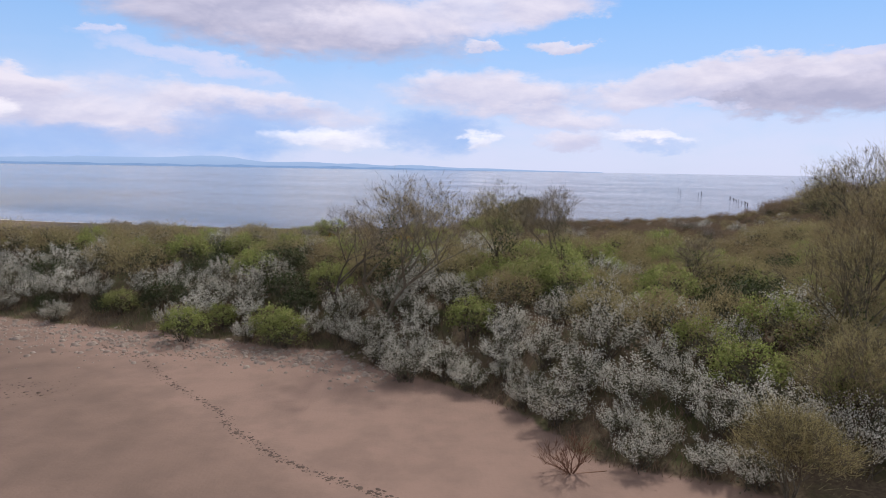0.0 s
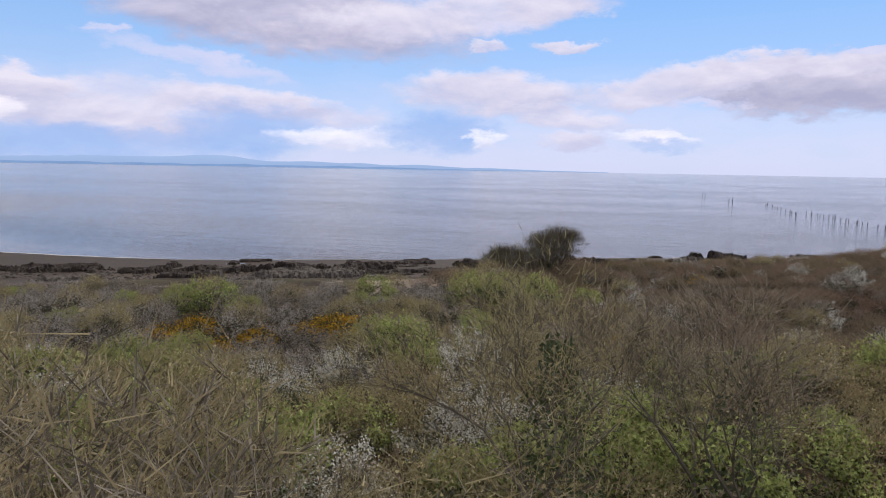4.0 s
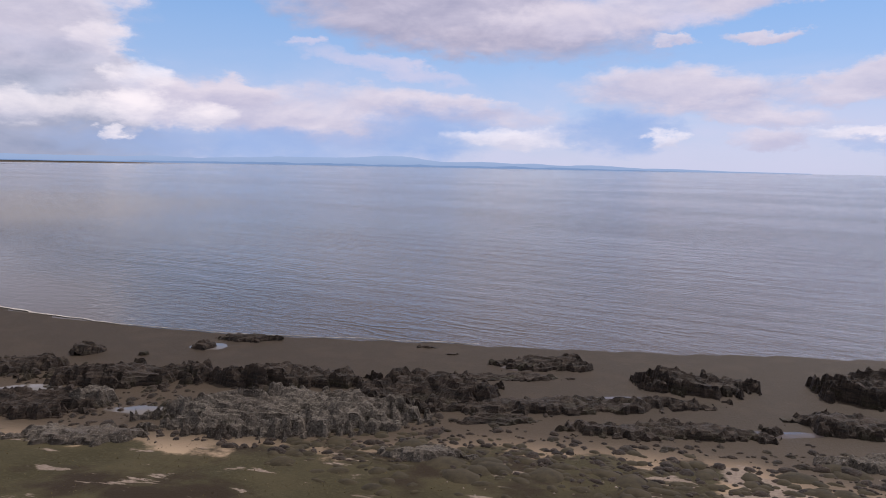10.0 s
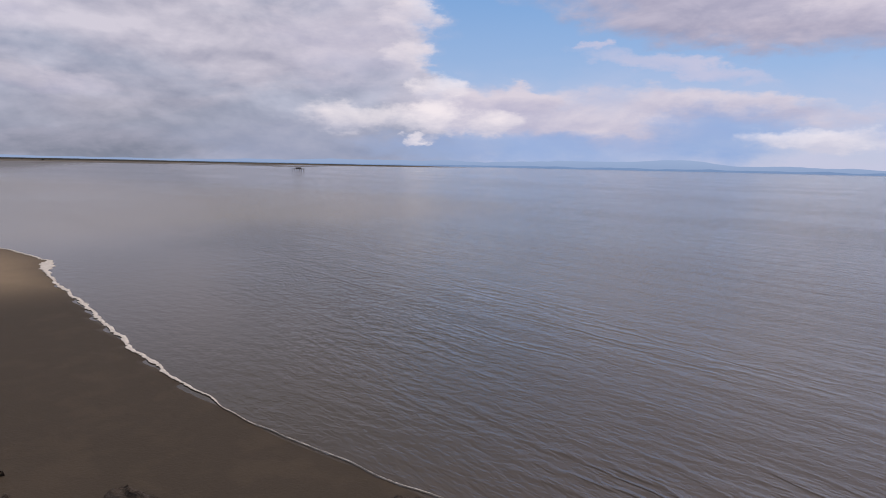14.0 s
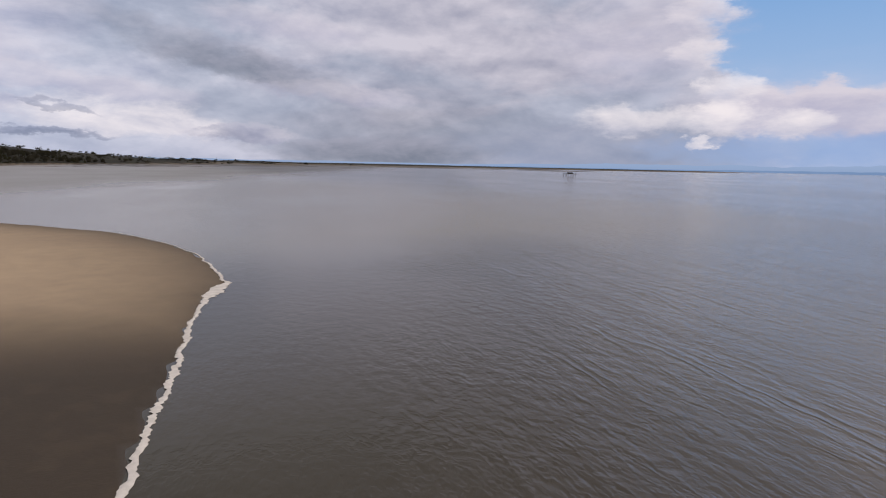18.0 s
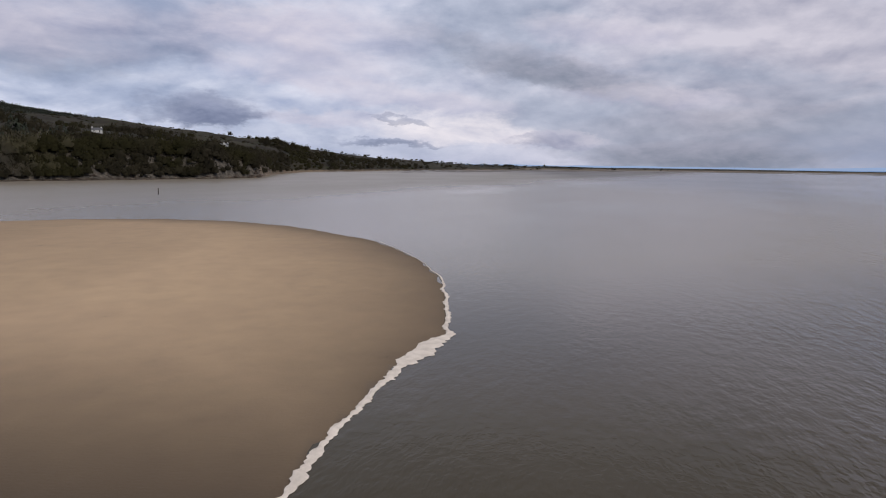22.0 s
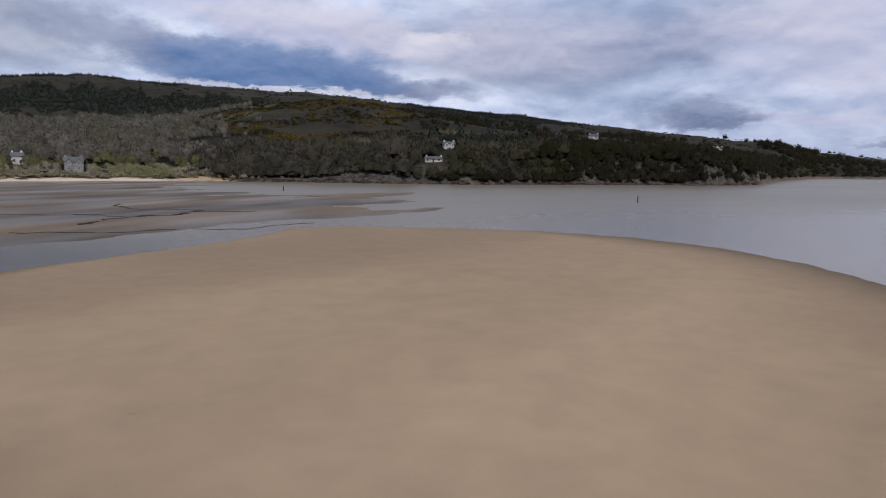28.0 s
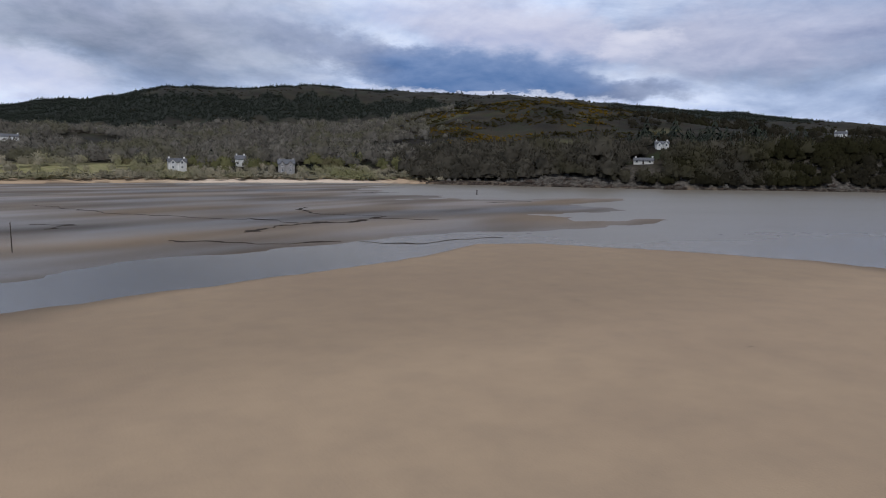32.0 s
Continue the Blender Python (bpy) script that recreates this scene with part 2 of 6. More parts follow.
    ridge_clouds = [("d", 168.9, 9.6, 11.6, 4.09, 3.16, 0, 1, 0.69), ("w", 143.9, 11.4, 9.1, 2.2, 2.03, 0.12, 0.8, 0.75), ("w", 124.5, 9.7, 8.9, 2.59, 2.21, 0, 1, 0.6), ("k", 155.2, 8.9, 7.6, 1.43, 1.46, 0.2, 0.9, 0.69), ("B", 144.9, 7.4, 9.6, 2.16, 1.95, 0.03, 0.7, 1), ("c", 143.9, 5.8, 9.7, 0.38, 0.38, 0.05, 0.8, 0.6), ("w", 180, 6.1, 3.9, 1.59, 1.61, 0.1, 1, 0.6), ("d", 178.3, 10.4, 9.5, 2.02, 2.04, 0.05, 1, 0.575)]
    hues = {"w": ((0.82, 0.78, 0.88), (0.58, 0.58, 0.75)), "g": ((0.66, 0.63, 0.76), (0.42, 0.42, 0.57)), "p": ((0.74, 0.72, 0.88), (0.62, 0.66, 0.88)), "c": ((1.14, 1.08, 1.10), (0.74, 0.74, 0.86)), "b": ((0.28, 0.47, 0.85), (0.33, 0.51, 0.85)),
            "r": ((0.42, 0.46, 0.60), (0.30, 0.36, 0.52)), "d": ((0.46, 0.47, 0.58), (0.20, 0.235, 0.31)), "k": ((0.36, 0.41, 0.58), (0.16, 0.20, 0.33)), "B": ((0.27, 0.36, 0.58), (0.12, 0.22, 0.44))}
    puff = k.m("MULTIPLY", k.m("SUBTRACT", n1, n2), 2.2)
    ragged = k.m("MULTIPLY_ADD", k.m("SUBTRACT", n1, 0.5), 1.8, 1.0)
    for hue, a, e, ra, up, down, slope, soft, cover in sea_clouds + low_sea_clouds + east_clouds + rain_clouds + storm_clouds + bay_clouds + point_clouds + hill_clouds + ridge_clouds:
        dx = k.m("SUBTRACT", wa, float(a))
        dy = k.m("SUBTRACT", we, k.m("MULTIPLY_ADD", dx, float(slope), float(e)))
        v = k.m("MULTIPLY", dy, 1.0 / up)
        q = k.m("ADD", k.m("POWER", k.m("MULTIPLY", k.m("ABSOLUTE", dx), 1.0 / ra), 2.0), k.m("POWER", k.m("MAXIMUM", v, k.m("MULTIPLY", dy, -1.0 / down)), 2.0))
        f = k.m("MULTIPLY", k.step(k.m("SUBTRACT", ragged, q), -1.45 * soft, 1.1 * soft), float(cover))
        top, base = hues[hue]
        out = k.mix(f, out, k.mix(k.m("ADD", k.m("MULTIPLY_ADD", v, 0.42, 0.5), puff, clamp=True), base, top))
    out = k.mix(k.step(el, 15.0, 24.0, 0.0, 0.9), out, (1.04, 1.0, 0.88), "MULTIPLY")
    out = k.mix(over, out, (0.70, 0.69, 0.66), "MULTIPLY")
    out = k.mix(k.step(el, -6.0, -0.3, 1.0, 0.0), out, (0.30, 0.28, 0.30))
    bg = k.n("ShaderNodeBackground", {"Color": out, "Strength": 1.0})
    k.n("ShaderNodeOutputWorld", {0: bg})


build_sky()
sun = new("sun", bpy.data.lights.new("sun", "SUN"))
sun.data.energy, sun.data.angle, sun.data.color = 2.6, radians(3.0), (1.0, 0.95, 0.88)
a, e = radians(SUN_AZ), radians(SUN_EL)
sun.matrix_world = look((-math.sin(a) * math.cos(e) * 500, math.cos(a) * math.cos(e) * 500, math.sin(e) * 500), (0, 0, 0))

# ---- materials ----
def material(name):
    mat = bpy.data.materials.new(name)
    mat.use_nodes = True
    k = Nodes(mat.node_tree)
    return mat, k


def finish(k, colour, rough=0.9, normal=None, spec=0.3, metal=0.0, **more):
    b = k.n("ShaderNodeBsdfPrincipled", {"Base Color": colour if not (isinstance(colour, tuple) and len(colour) == 3) else (*colour, 1.0), "Roughness": rough, "Specular IOR Level": spec, "Metallic": metal})
    for key, v in more.items():
        k.put(b.inputs[key.replace("_", " ")], v)
    if normal is not None:
        k.put(b.inputs["Normal"], normal)
    k.n("ShaderNodeOutputMaterial", {0: b})


def place(k):
    return k.n("ShaderNodeNewGeometry").outputs["Position"]


def bump(k, height, strength=0.5, distance=0.05):
    return k.n("ShaderNodeBump", {"Strength": strength, "Distance": distance, "Height": height}).outputs[0]


def attr(k, name):
    node = k.n("ShaderNodeAttribute")
    node.attribute_name = name
    return node.outputs["Fac"]


def ground_material():
    mat, k = material("ground")
    p = place(k)
    broad, mid, fine = k.noise(p, 0.035, 4), k.noise(p, 0.35, 6, 0.6), k.noise(p, 6.0, 5, 0.65)
    grit = k.noise(p, 40.0, 2)
    sand = k.mix(k.step(broad, 0.35, 0.65), (0.385, 0.278, 0.185), (0.440, 0.320, 0.208))
    sand = k.mix(k.m("MULTIPLY", k.step(mid, 0.4, 0.7), 0.13), sand, (0.295, 0.23, 0.178))
    sand = k.mix(k.m("MULTIPLY", grit, 0.25), sand, (0.24, 0.18, 0.14))
    pink = k.mix(k.step(mid, 0.35, 0.7), (0.265, 0.178, 0.142), (0.215, 0.146, 0.118))
    sand = k.mix(attr(k, "cove"), sand, pink)
    # dark sand: wet by the water, and also painted cloud shade on the bank
    wet_shaded_sand = k.mix(k.step(mid, 0.35, 0.65), (0.036, 0.026, 0.018), (0.056, 0.040, 0.027))
    wet = k.m("ADD", attr(k, "wet"), k.m("MULTIPLY_ADD", mid, 0.3, -0.15), clamp=True)
    col = k.mix(wet, sand, wet_shaded_sand)
    # far beach strip: the sunshine on it is put into a lighter colour
    col = k.mix(attr(k, "sunlit"), col, k.mix(mid, (0.50, 0.40, 0.31), (0.62, 0.51, 0.41)))
    shell = k.mix(k.step(fine, 0.4, 0.62), (0.215, 0.165, 0.132), (0.285, 0.225, 0.182))
    shell = k.mix(k.m("MULTIPLY", k.step(mid, 0.5, 0.75), 0.6), shell, (0.14, 0.11, 0.085))
    pale = attr(k, "pale")
    col = k.mix(k.step(k.m("ADD", pale, k.m("MULTIPLY", k.m("MULTIPLY_ADD", mid, 2.8, -1.42), k.step(pale, 0.0, 0.4))), 0.42, 0.66), col, shell)
    turf = k.mix(k.step(mid, 0.35, 0.65), (0.066, 0.054, 0.027), (0.044, 0.037, 0.017))
    turf = k.mix(k.step(fine, 0.45, 0.75), turf, (0.072, 0.060, 0.032))
    bare = k.step(k.noise(k.vec(k.m("MULTIPLY", k.n("ShaderNodeSeparateXYZ", {0: p}).outputs[0], 0.28), k.m("MULTIPLY", k.n("ShaderNodeSeparateXYZ", {0: p}).outputs[1], 0.75)), 1.0, 6, 0.62), 0.59, 0.63)
    turf = k.mix(k.step(k.noise(p, 0.22, 4, 0.6), 0.46, 0.62), turf, (0.030, 0.020, 0.011))
    turf = k.mix(bare, turf, shell)
    col = k.mix(k.step(k.m("ADD", attr(k, "turf"), k.m("MULTIPLY_ADD", mid, 2.0, -1.05)), 0.35, 0.6), col, turf)
    scrub = k.mix(k.step(fine, 0.35, 0.65), (0.085, 0.060, 0.042), (0.14, 0.105, 0.065))
    scrub = k.mix(k.step(mid, 0.45, 0.65), scrub, (0.075, 0.075, 0.032))
    col = k.mix(k.step(k.m("ADD", attr(k, "scrub"), k.m("MULTIPLY_ADD", mid, 0.5, -0.25)), 0.35, 0.6), col, scrub)
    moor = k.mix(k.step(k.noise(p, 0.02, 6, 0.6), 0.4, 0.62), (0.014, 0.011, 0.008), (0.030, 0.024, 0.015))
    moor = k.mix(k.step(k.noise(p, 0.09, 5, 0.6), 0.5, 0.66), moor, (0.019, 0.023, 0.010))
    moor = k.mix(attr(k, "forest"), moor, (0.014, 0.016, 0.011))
    moor = k.mix(attr(k, "field"), moor, k.mix(k.step(mid, 0.3, 0.7), (0.15, 0.15, 0.06), (0.25, 0.215, 0.115)))
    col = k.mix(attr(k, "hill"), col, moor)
    cliff = k.mix(k.step(k.noise(p, 0.5, 6, 0.7), 0.35, 0.65), (0.030, 0.027, 0.023), (0.105, 0.092, 0.078))
    col = k.mix(attr(k, "cliff"), col, cliff)
    slick = attr(k, "slick")
    rough = k.m("SUBTRACT", k.m("SUBTRACT", 0.95, k.m("MULTIPLY", wet, 0.25)), k.m("MULTIPLY", slick, 0.38))
    ripple = k.n("ShaderNodeTexWave", {"Vector": p, "Scale": 1.3, "Distortion": 6.0, "Detail": 3.0, "Detail Scale": 0.6})
    h = k.m("ADD", k.m("MULTIPLY", fine, 0.6), k.m("ADD", k.m("MULTIPLY", mid, 0.3), k.m("MULTIPLY", ripple.outputs["Fac"], 0.04)))
    finish(k, col, rough, bump(k, h, 0.35, 0.12), k.m("MULTIPLY_ADD", slick, 0.3, 0.2))
    return mat


def water_material(name, tint, calm=1.0):
    mat, k = material(name)
    p = place(k)
    xyz = k.n("ShaderNodeSeparateXYZ", {0: p})
    # crests run along the shore, a little aslant
    u = k.m("ADD", k.m("MULTIPLY", xyz.outputs[0], 0.22), k.m("MULTIPLY", xyz.outputs[1], 0.975))
    v = k.m("SUBTRACT", k.m("MULTIPLY", xyz.outputs[0], 0.975), k.m("MULTIPLY", xyz.outputs[1], 0.22))
    chop = k.noise(k.vec(k.m("MULTIPLY", v, 0.55), k.m("MULTIPLY", u, 1.15)), 1.0, 5, 0.6)
    rows = k.n("ShaderNodeTexWave", {"Vector": k.vec(k.m("MULTIPLY", u, 1.0), k.m("MULTIPLY", v, 0.12)), "Scale": 0.05, "Distortion": 8.0, "Detail": 3.0, "Detail Scale": 1.6, "Detail Roughness": 0.6})
    rows.wave_profile = "SIN"
    crest = k.n("ShaderNodeTexWave", {"Vector": k.vec(u, k.m("MULTIPLY", v, 0.26)), "Scale": 0.17, "Distortion": 16.0, "Detail": 4.0, "Detail Scale": 1.4, "Detail Roughness": 0.6})
    crest = k.m("POWER", crest.outputs["Fac"], 3.0)
    where = k.noise(k.vec(k.m("MULTIPLY", v, 0.035), k.m("MULTIPLY", u, 0.07)), 1.0, 4, 0.6)
    crest = k.m("MULTIPLY", crest, k.step(where, 0.42, 0.68))
    small = k.noise(k.vec(k.m("MULTIPLY", v, 1.6), k.m("MULTIPLY", u, 4.0)), 1.0, 3, 0.6)
    patch = k.noise(k.vec(k.m("MULTIPLY", v, 0.006), k.m("MULTIPLY", u, 0.014)), 1.0, 4, 0.55)
    lee = k.m("ADD", k.m("MULTIPLY_ADD", xyz.outputs[0], 0.5, xyz.outputs[1]), k.m("MULTIPLY", k.m("SUBTRACT", where, 0.5), 26.0))
    crest = k.m("MULTIPLY", crest, k.m("MULTIPLY", k.step(lee, 120.0, 145.0), k.step(lee, 150.0, 180.0, 1.9, 0.7)))
    h = k.m("ADD", k.m("MULTIPLY_ADD", rows.outputs["Fac"], k.step(lee, 120.0, 150.0, 0.0, 0.4), k.m("MULTIPLY", crest, 0.38)), k.m("ADD", k.m("MULTIPLY", chop, 1.35), k.m("MULTIPLY", small, 0.36)))
    h = k.m("MULTIPLY", h, k.m("MULTIPLY", k.step(patch, 0.36, 0.62, 0.86, 1.0), calm))
    h = k.m("MULTIPLY", h, k.m("MAXIMUM", k.step(lee, 116.0, 138.0, 0.20, 1.0), k.step(xyz.outputs[0], -170.0, -110.0, 0.24, 0.0)))
    col = k.mix(k.step(patch, 0.3, 0.7), tint, tuple(c * 1.18 for c in tint))
    # outer water lightened: sunlight on it is put into the tint
    col = k.mix(k.step(lee, 132.0, 170.0), col, (0.142, 0.124, 0.106))
    col = k.mix(k.step(xyz.outputs[0], -70.0, 20.0), col, (0.092, 0.075, 0.074))
    # shallows, also painted as sunlit west of a cloud shadow's edge
    lit_shoal = k.step(k.m("MULTIPLY_ADD", k.m("SUBTRACT", patch, 0.5), 60.0, xyz.outputs[0]), -150.0, -100.0, 1.0, 0.0)
    lit_shoal = k.m("MULTIPLY", lit_shoal, k.step(xyz.outputs[1], 220.0, 380.0, 1.0, 0.08))
    col = k.mix(lit_shoal, col, (0.178, 0.155, 0.128))
    rough = k.m("ADD", k.step(patch, 0.35, 0.65, 0.06, 0.11), k.m("MAXIMUM", k.m("MULTIPLY", lit_shoal, 0.11), k.step(lee, -120.0, 70.0, 0.26, 0.0)))
    finish(k, col, rough, bump(k, h, 0.85, 0.2), 0.5, IOR=1.33)
    return mat


def plain(name, a, b, scale=3.0, rough=0.85, spec=0.3, grain=12.0, relief=0.3):
    """A surface between two colours, blotched at one scale and grained at a finer one."""
    mat, k = material(name)
    p = k.n("ShaderNodeTexCoord").outputs["Object"]
    rnd = k.n("ShaderNodeObjectInfo").outputs["Random"]
    f = k.m("ADD", k.m("MULTIPLY", k.noise(p, scale, 5, 0.6), 0.75), k.m("MULTIPLY", k.noise(p, grain * scale, 3), 0.35))
    col = k.mix(k.step(f, 0.35, 0.72), a, b)
    col = k.mix(k.m("MULTIPLY", rnd, 0.3), col, tuple(0.6 * c for c in a))
    finish(k, col, rough, bump(k, f, relief, 0.03), spec)
    return mat


def leaf(name, a, b, c=None, passes=0.25):
    """Foliage, blossom or twigs: each leaf a shade of its own, and each bush too."""
    mat, k = material(name)
    geo = k.n("ShaderNodeNewGeometry")
    rnd = k.n("ShaderNodeObjectInfo").outputs["Random"]
    col = k.mix(geo.outputs["Random Per Island"], a, b)
    if c:
        col = k.mix(k.step(rnd, 0.3, 1.0, 0.0, 0.75), col, c)
    d = k.n("ShaderNodeBsdfPrincipled", {"Base Color": col, "Roughness": 0.75, "Specular IOR Level": 0.2})
    t = k.n("ShaderNodeBsdfTranslucent", {0: col})
    s = k.n("ShaderNodeMixShader", {0: passes, 1: d.outputs[0], 2: t.outputs[0]})
    k.n("ShaderNodeOutputMaterial", {0: s})
    return mat


def rock_material():
    mat, k = material("shore_rock")
    p = place(k)
    xyz = k.n("ShaderNodeSeparateXYZ", {0: p})
    layers = k.noise(k.vec(k.m("MULTIPLY", xyz.outputs[0], 0.5), k.m("MULTIPLY", xyz.outputs[1], 2.0), k.m("MULTIPLY", xyz.outputs[2], 7.0)), 1.0, 6, 0.65)
    fine = k.noise(p, 5.0, 6, 0.7)
    big = k.noise(p, 0.22, 3)
    col = k.mix(k.step(layers, 0.35, 0.65), (0.011, 0.007, 0.005), (0.046, 0.030, 0.021))
    col = k.mix(k.step(fine, 0.55, 0.75), col, (0.11, 0.082, 0.062))
    col = k.mix(k.m("MULTIPLY", k.step(k.noise(p, 1.1, 5, 0.65), 0.50, 0.68), 0.5), col, (0.062, 0.043, 0.030))
    grey = k.mix(k.step(fine, 0.35, 0.65), (0.045, 0.036, 0.028), (0.19, 0.160, 0.130))
    col = k.mix(k.m("MULTIPLY", attr(k, "dry"), k.step(big, 0.3, 0.6, 0.5, 1.0)), col, grey)
    weed = k.m("MULTIPLY", k.step(k.noise(p, 0.9, 4), 0.52, 0.62), k.step(xyz.outputs[2], 0.1, 1.1, 0.8, 0.0))
    col = k.mix(weed, col, (0.030, 0.024, 0.010))
    col = k.mix(k.m("MULTIPLY", k.step(k.noise(p, 13.0, 3, 0.6), 0.56, 0.70), k.m("MULTIPLY_ADD", attr(k, "dry"), 0.9, 0.12)), col, (0.26, 0.225, 0.185))
    relief = k.m("ADD", k.m("MULTIPLY_ADD", k.noise(p, 1.7, 5, 0.7), 0.9, k.m("MULTIPLY", layers, 0.8)), k.m("MULTIPLY", fine, 0.7))
    finish(k, col, k.step(fine, 0.3, 0.7, 0.60, 0.92), bump(k, relief, 0.8, 0.16), 0.3)
    return mat


M_GROUND = ground_material()
M_SEA = water_material("sea_water", (0.040, 0.032, 0.021))
M_POOL = water_material("pool_water", (0.20, 0.182, 0.165), 0.10)
M_ROCK = rock_material()
M_FOAM = plain("foam", (0.48, 0.43, 0.39), (0.66, 0.60, 0.55), 1.5, 0.8)
M_BARK = plain("bark", (0.075, 0.060, 0.045), (0.15, 0.125, 0.095), 2.0)
M_BARK_GREY = plain("grey_bark", (0.105, 0.086, 0.06), (0.21, 0.178, 0.13), 2.0)
M_TWIG = leaf("twigs", (0.204, 0.168, 0.12), (0.372, 0.312, 0.228), None, 0.3)
M_TWIG_OLIVE = leaf("olive_twigs", (0.263, 0.225, 0.106), (0.475, 0.406, 0.213), (0.312, 0.237, 0.138), 0.3)
M_TWIG_DARK = leaf("dark_twigs", (0.085, 0.076, 0.040), (0.16, 0.14, 0.078), None, 0.3)
M_BUDS = leaf("budding_twigs", (0.269, 0.222, 0.11), (0.481, 0.406, 0.219), (0.312, 0.225, 0.138), 0.3)
M_BLOSSOM = leaf("blossom", (0.58, 0.555, 0.48), (0.82, 0.79, 0.70), (0.50, 0.475, 0.40), 0.3)
# dark leaf colour that stands for the shade inside bushes
M_BUSH_SHADE = leaf("bush_inner_shade", (0.0648, 0.0621, 0.0392), (0.142, 0.135, 0.0864), None, 0.15)
M_LICHEN = leaf("lichened_twigs", (0.31, 0.275, 0.23), (0.53, 0.48, 0.42), (0.28, 0.23, 0.185), 0.35)
M_GREEN = leaf("spring_leaves", (0.211, 0.256, 0.0704), (0.448, 0.493, 0.173), (0.32, 0.32, 0.134), 0.5)
M_IVY = leaf("ivy", (0.0416, 0.0585, 0.026), (0.0975, 0.12, 0.052), None, 0.2)
M_GORSE = leaf("gorse_flowers", (0.50, 0.26, 0.012), (0.72, 0.43, 0.03), None)
M_SPINE = leaf("gorse_spines", (0.060, 0.062, 0.022), (0.11, 0.10, 0.04), None)
M_HEATH = leaf("heath_twigs", (0.182, 0.127, 0.0858), (0.314, 0.231, 0.165), (0.187, 0.149, 0.077), 0.4)
M_DRY = leaf("dry_stems", (0.16, 0.115, 0.08), (0.28, 0.21, 0.15), (0.18, 0.105, 0.075))
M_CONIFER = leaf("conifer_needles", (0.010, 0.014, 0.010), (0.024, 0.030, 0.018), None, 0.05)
M_DEAD = plain("dead_wood", (0.13, 0.065, 0.040), (0.24, 0.13, 0.085), 5.0)
M_STONE = plain("beach_stone", (0.18, 0.135, 0.11), (0.33, 0.27, 0.225), 4.0)
M_WEED = plain("dried_weed", (0.075, 0.050, 0.040), (0.15, 0.105, 0.08), 3.0)
M_POST = plain("weathered_post", (0.035, 0.028, 0.024), (0.085, 0.070, 0.058), 3.0)
M_WHITE = plain("white_render", (0.56, 0.55, 0.52), (0.68, 0.67, 0.64), 0.4)
M_GREYWALL = plain("grey_stone_wall", (0.20, 0.19, 0.185), (0.34, 0.325, 0.31), 0.8)
M_SLATE = plain("slate", (0.075, 0.078, 0.088), (0.13, 0.13, 0.14), 0.9, 0.6)
M_GLASS, _k = material("window_glass")
finish(_k, (0.03, 0.035, 0.04), 0.08, None, 0.6)
M_FRAME = plain("white_paint", (0.72, 0.72, 0.70), (0.80, 0.80, 0.78), 2.0, 0.5)
M_DOOR = plain("dark_door_paint", (0.05, 0.04, 0.035), (0.09, 0.07, 0.06), 2.0, 0.5)



def woodland(name, a, b, c):
    """Leafless woods: each tree a shade of its own, twig by twig lighter and darker."""
    mat, k = material(name)
    p = place(k)
    col = k.mix(k.step(k.noise(p, 0.11, 2), 0.35, 0.65), a, b)
    col = k.mix(k.step(k.noise(p, 0.02, 3), 0.45, 0.65), col, c)
    col = k.mix(k.m("MULTIPLY", k.n("ShaderNodeNewGeometry").outputs["Random Per Island"], 0.3), col, tuple(0.6 * v for v in a))
    d = k.n("ShaderNodeBsdfDiffuse", {0: col, 1: 0.6})
    t = k.n("ShaderNodeBsdfTranslucent", {0: col})
    k.n("ShaderNodeOutputMaterial", {0: k.n("ShaderNodeMixShader", {0: 0.5, 1: d.outputs[0], 2: t.outputs[0]})})
    return mat

# ---- the land ----
SHORE = [(-85, 66), (-109, 63), (-120, 60), (-136, 56), (-153, 51), (-167, 43), (-176, 47), (-188, 62), (-197, 78), (-200, 95), (-197, 110), (-188, 124), (-177, 134), (-164, 144), (-147, 150.5),
         (-131, 154), (-118, 154.6), (-107, 154.4), (-100, 151.6), (-88, 148.8), (-74, 146.2), (-66, 144.5), (-58, 142.9), (-47, 141.3), (-38, 140.8), (-30, 141.1), (-20, 143), (-8, 145), (7, 147.5), (20, 150.5), (35, 152.5), (71, 156)]
BACK = [(200, 165), (600, 180), (600, -400), (-20, -400), (-45, -60), (-60, 0), (-70, 45)]
CENTRE = (-100.0, 138.0)  # the far shore and the hills are told by bearing and distance from here
# bearing to the left, distance of the shore, height at the hill's foot, half way up, on the ridge
HILLS = [(40, 2600, 1, 2, 4), (60, 2300, 1, 3, 6), (76, 1900, 1, 4, 9), (86.5, 1350, 2, 6, 12), (91, 1200, 2, 10, 20), (96.5, 980, 3, 14, 31), (101, 820, 4, 18, 41), (103.5, 640, 9, 24, 48), (105, 492, 12, 27, 53), (108.8, 444, 17, 32, 64), (117.3, 405, 18, 42, 86), (124, 380, 16, 50, 104), (128.9, 366, 13, 58, 114), (135.7, 370, 12, 74, 126)]
HILLS += [(140, 373, 12, 80, 138), (147.2, 384, 11, 70, 146), (154.7, 394, 9, 46, 152), (159.7, 392, 8, 40, 158), (164, 388, 8, 38, 148), (170.8, 378, 7, 36, 142), (176, 374, 6, 34, 116), (182, 372, 6, 32, 94), (200, 372, 5, 30, 90), (240, 390, 5, 30, 80)]


def smooth(v):
    v = np.clip(v, 0, 1)
    return v * v * (3 - 2 * v)


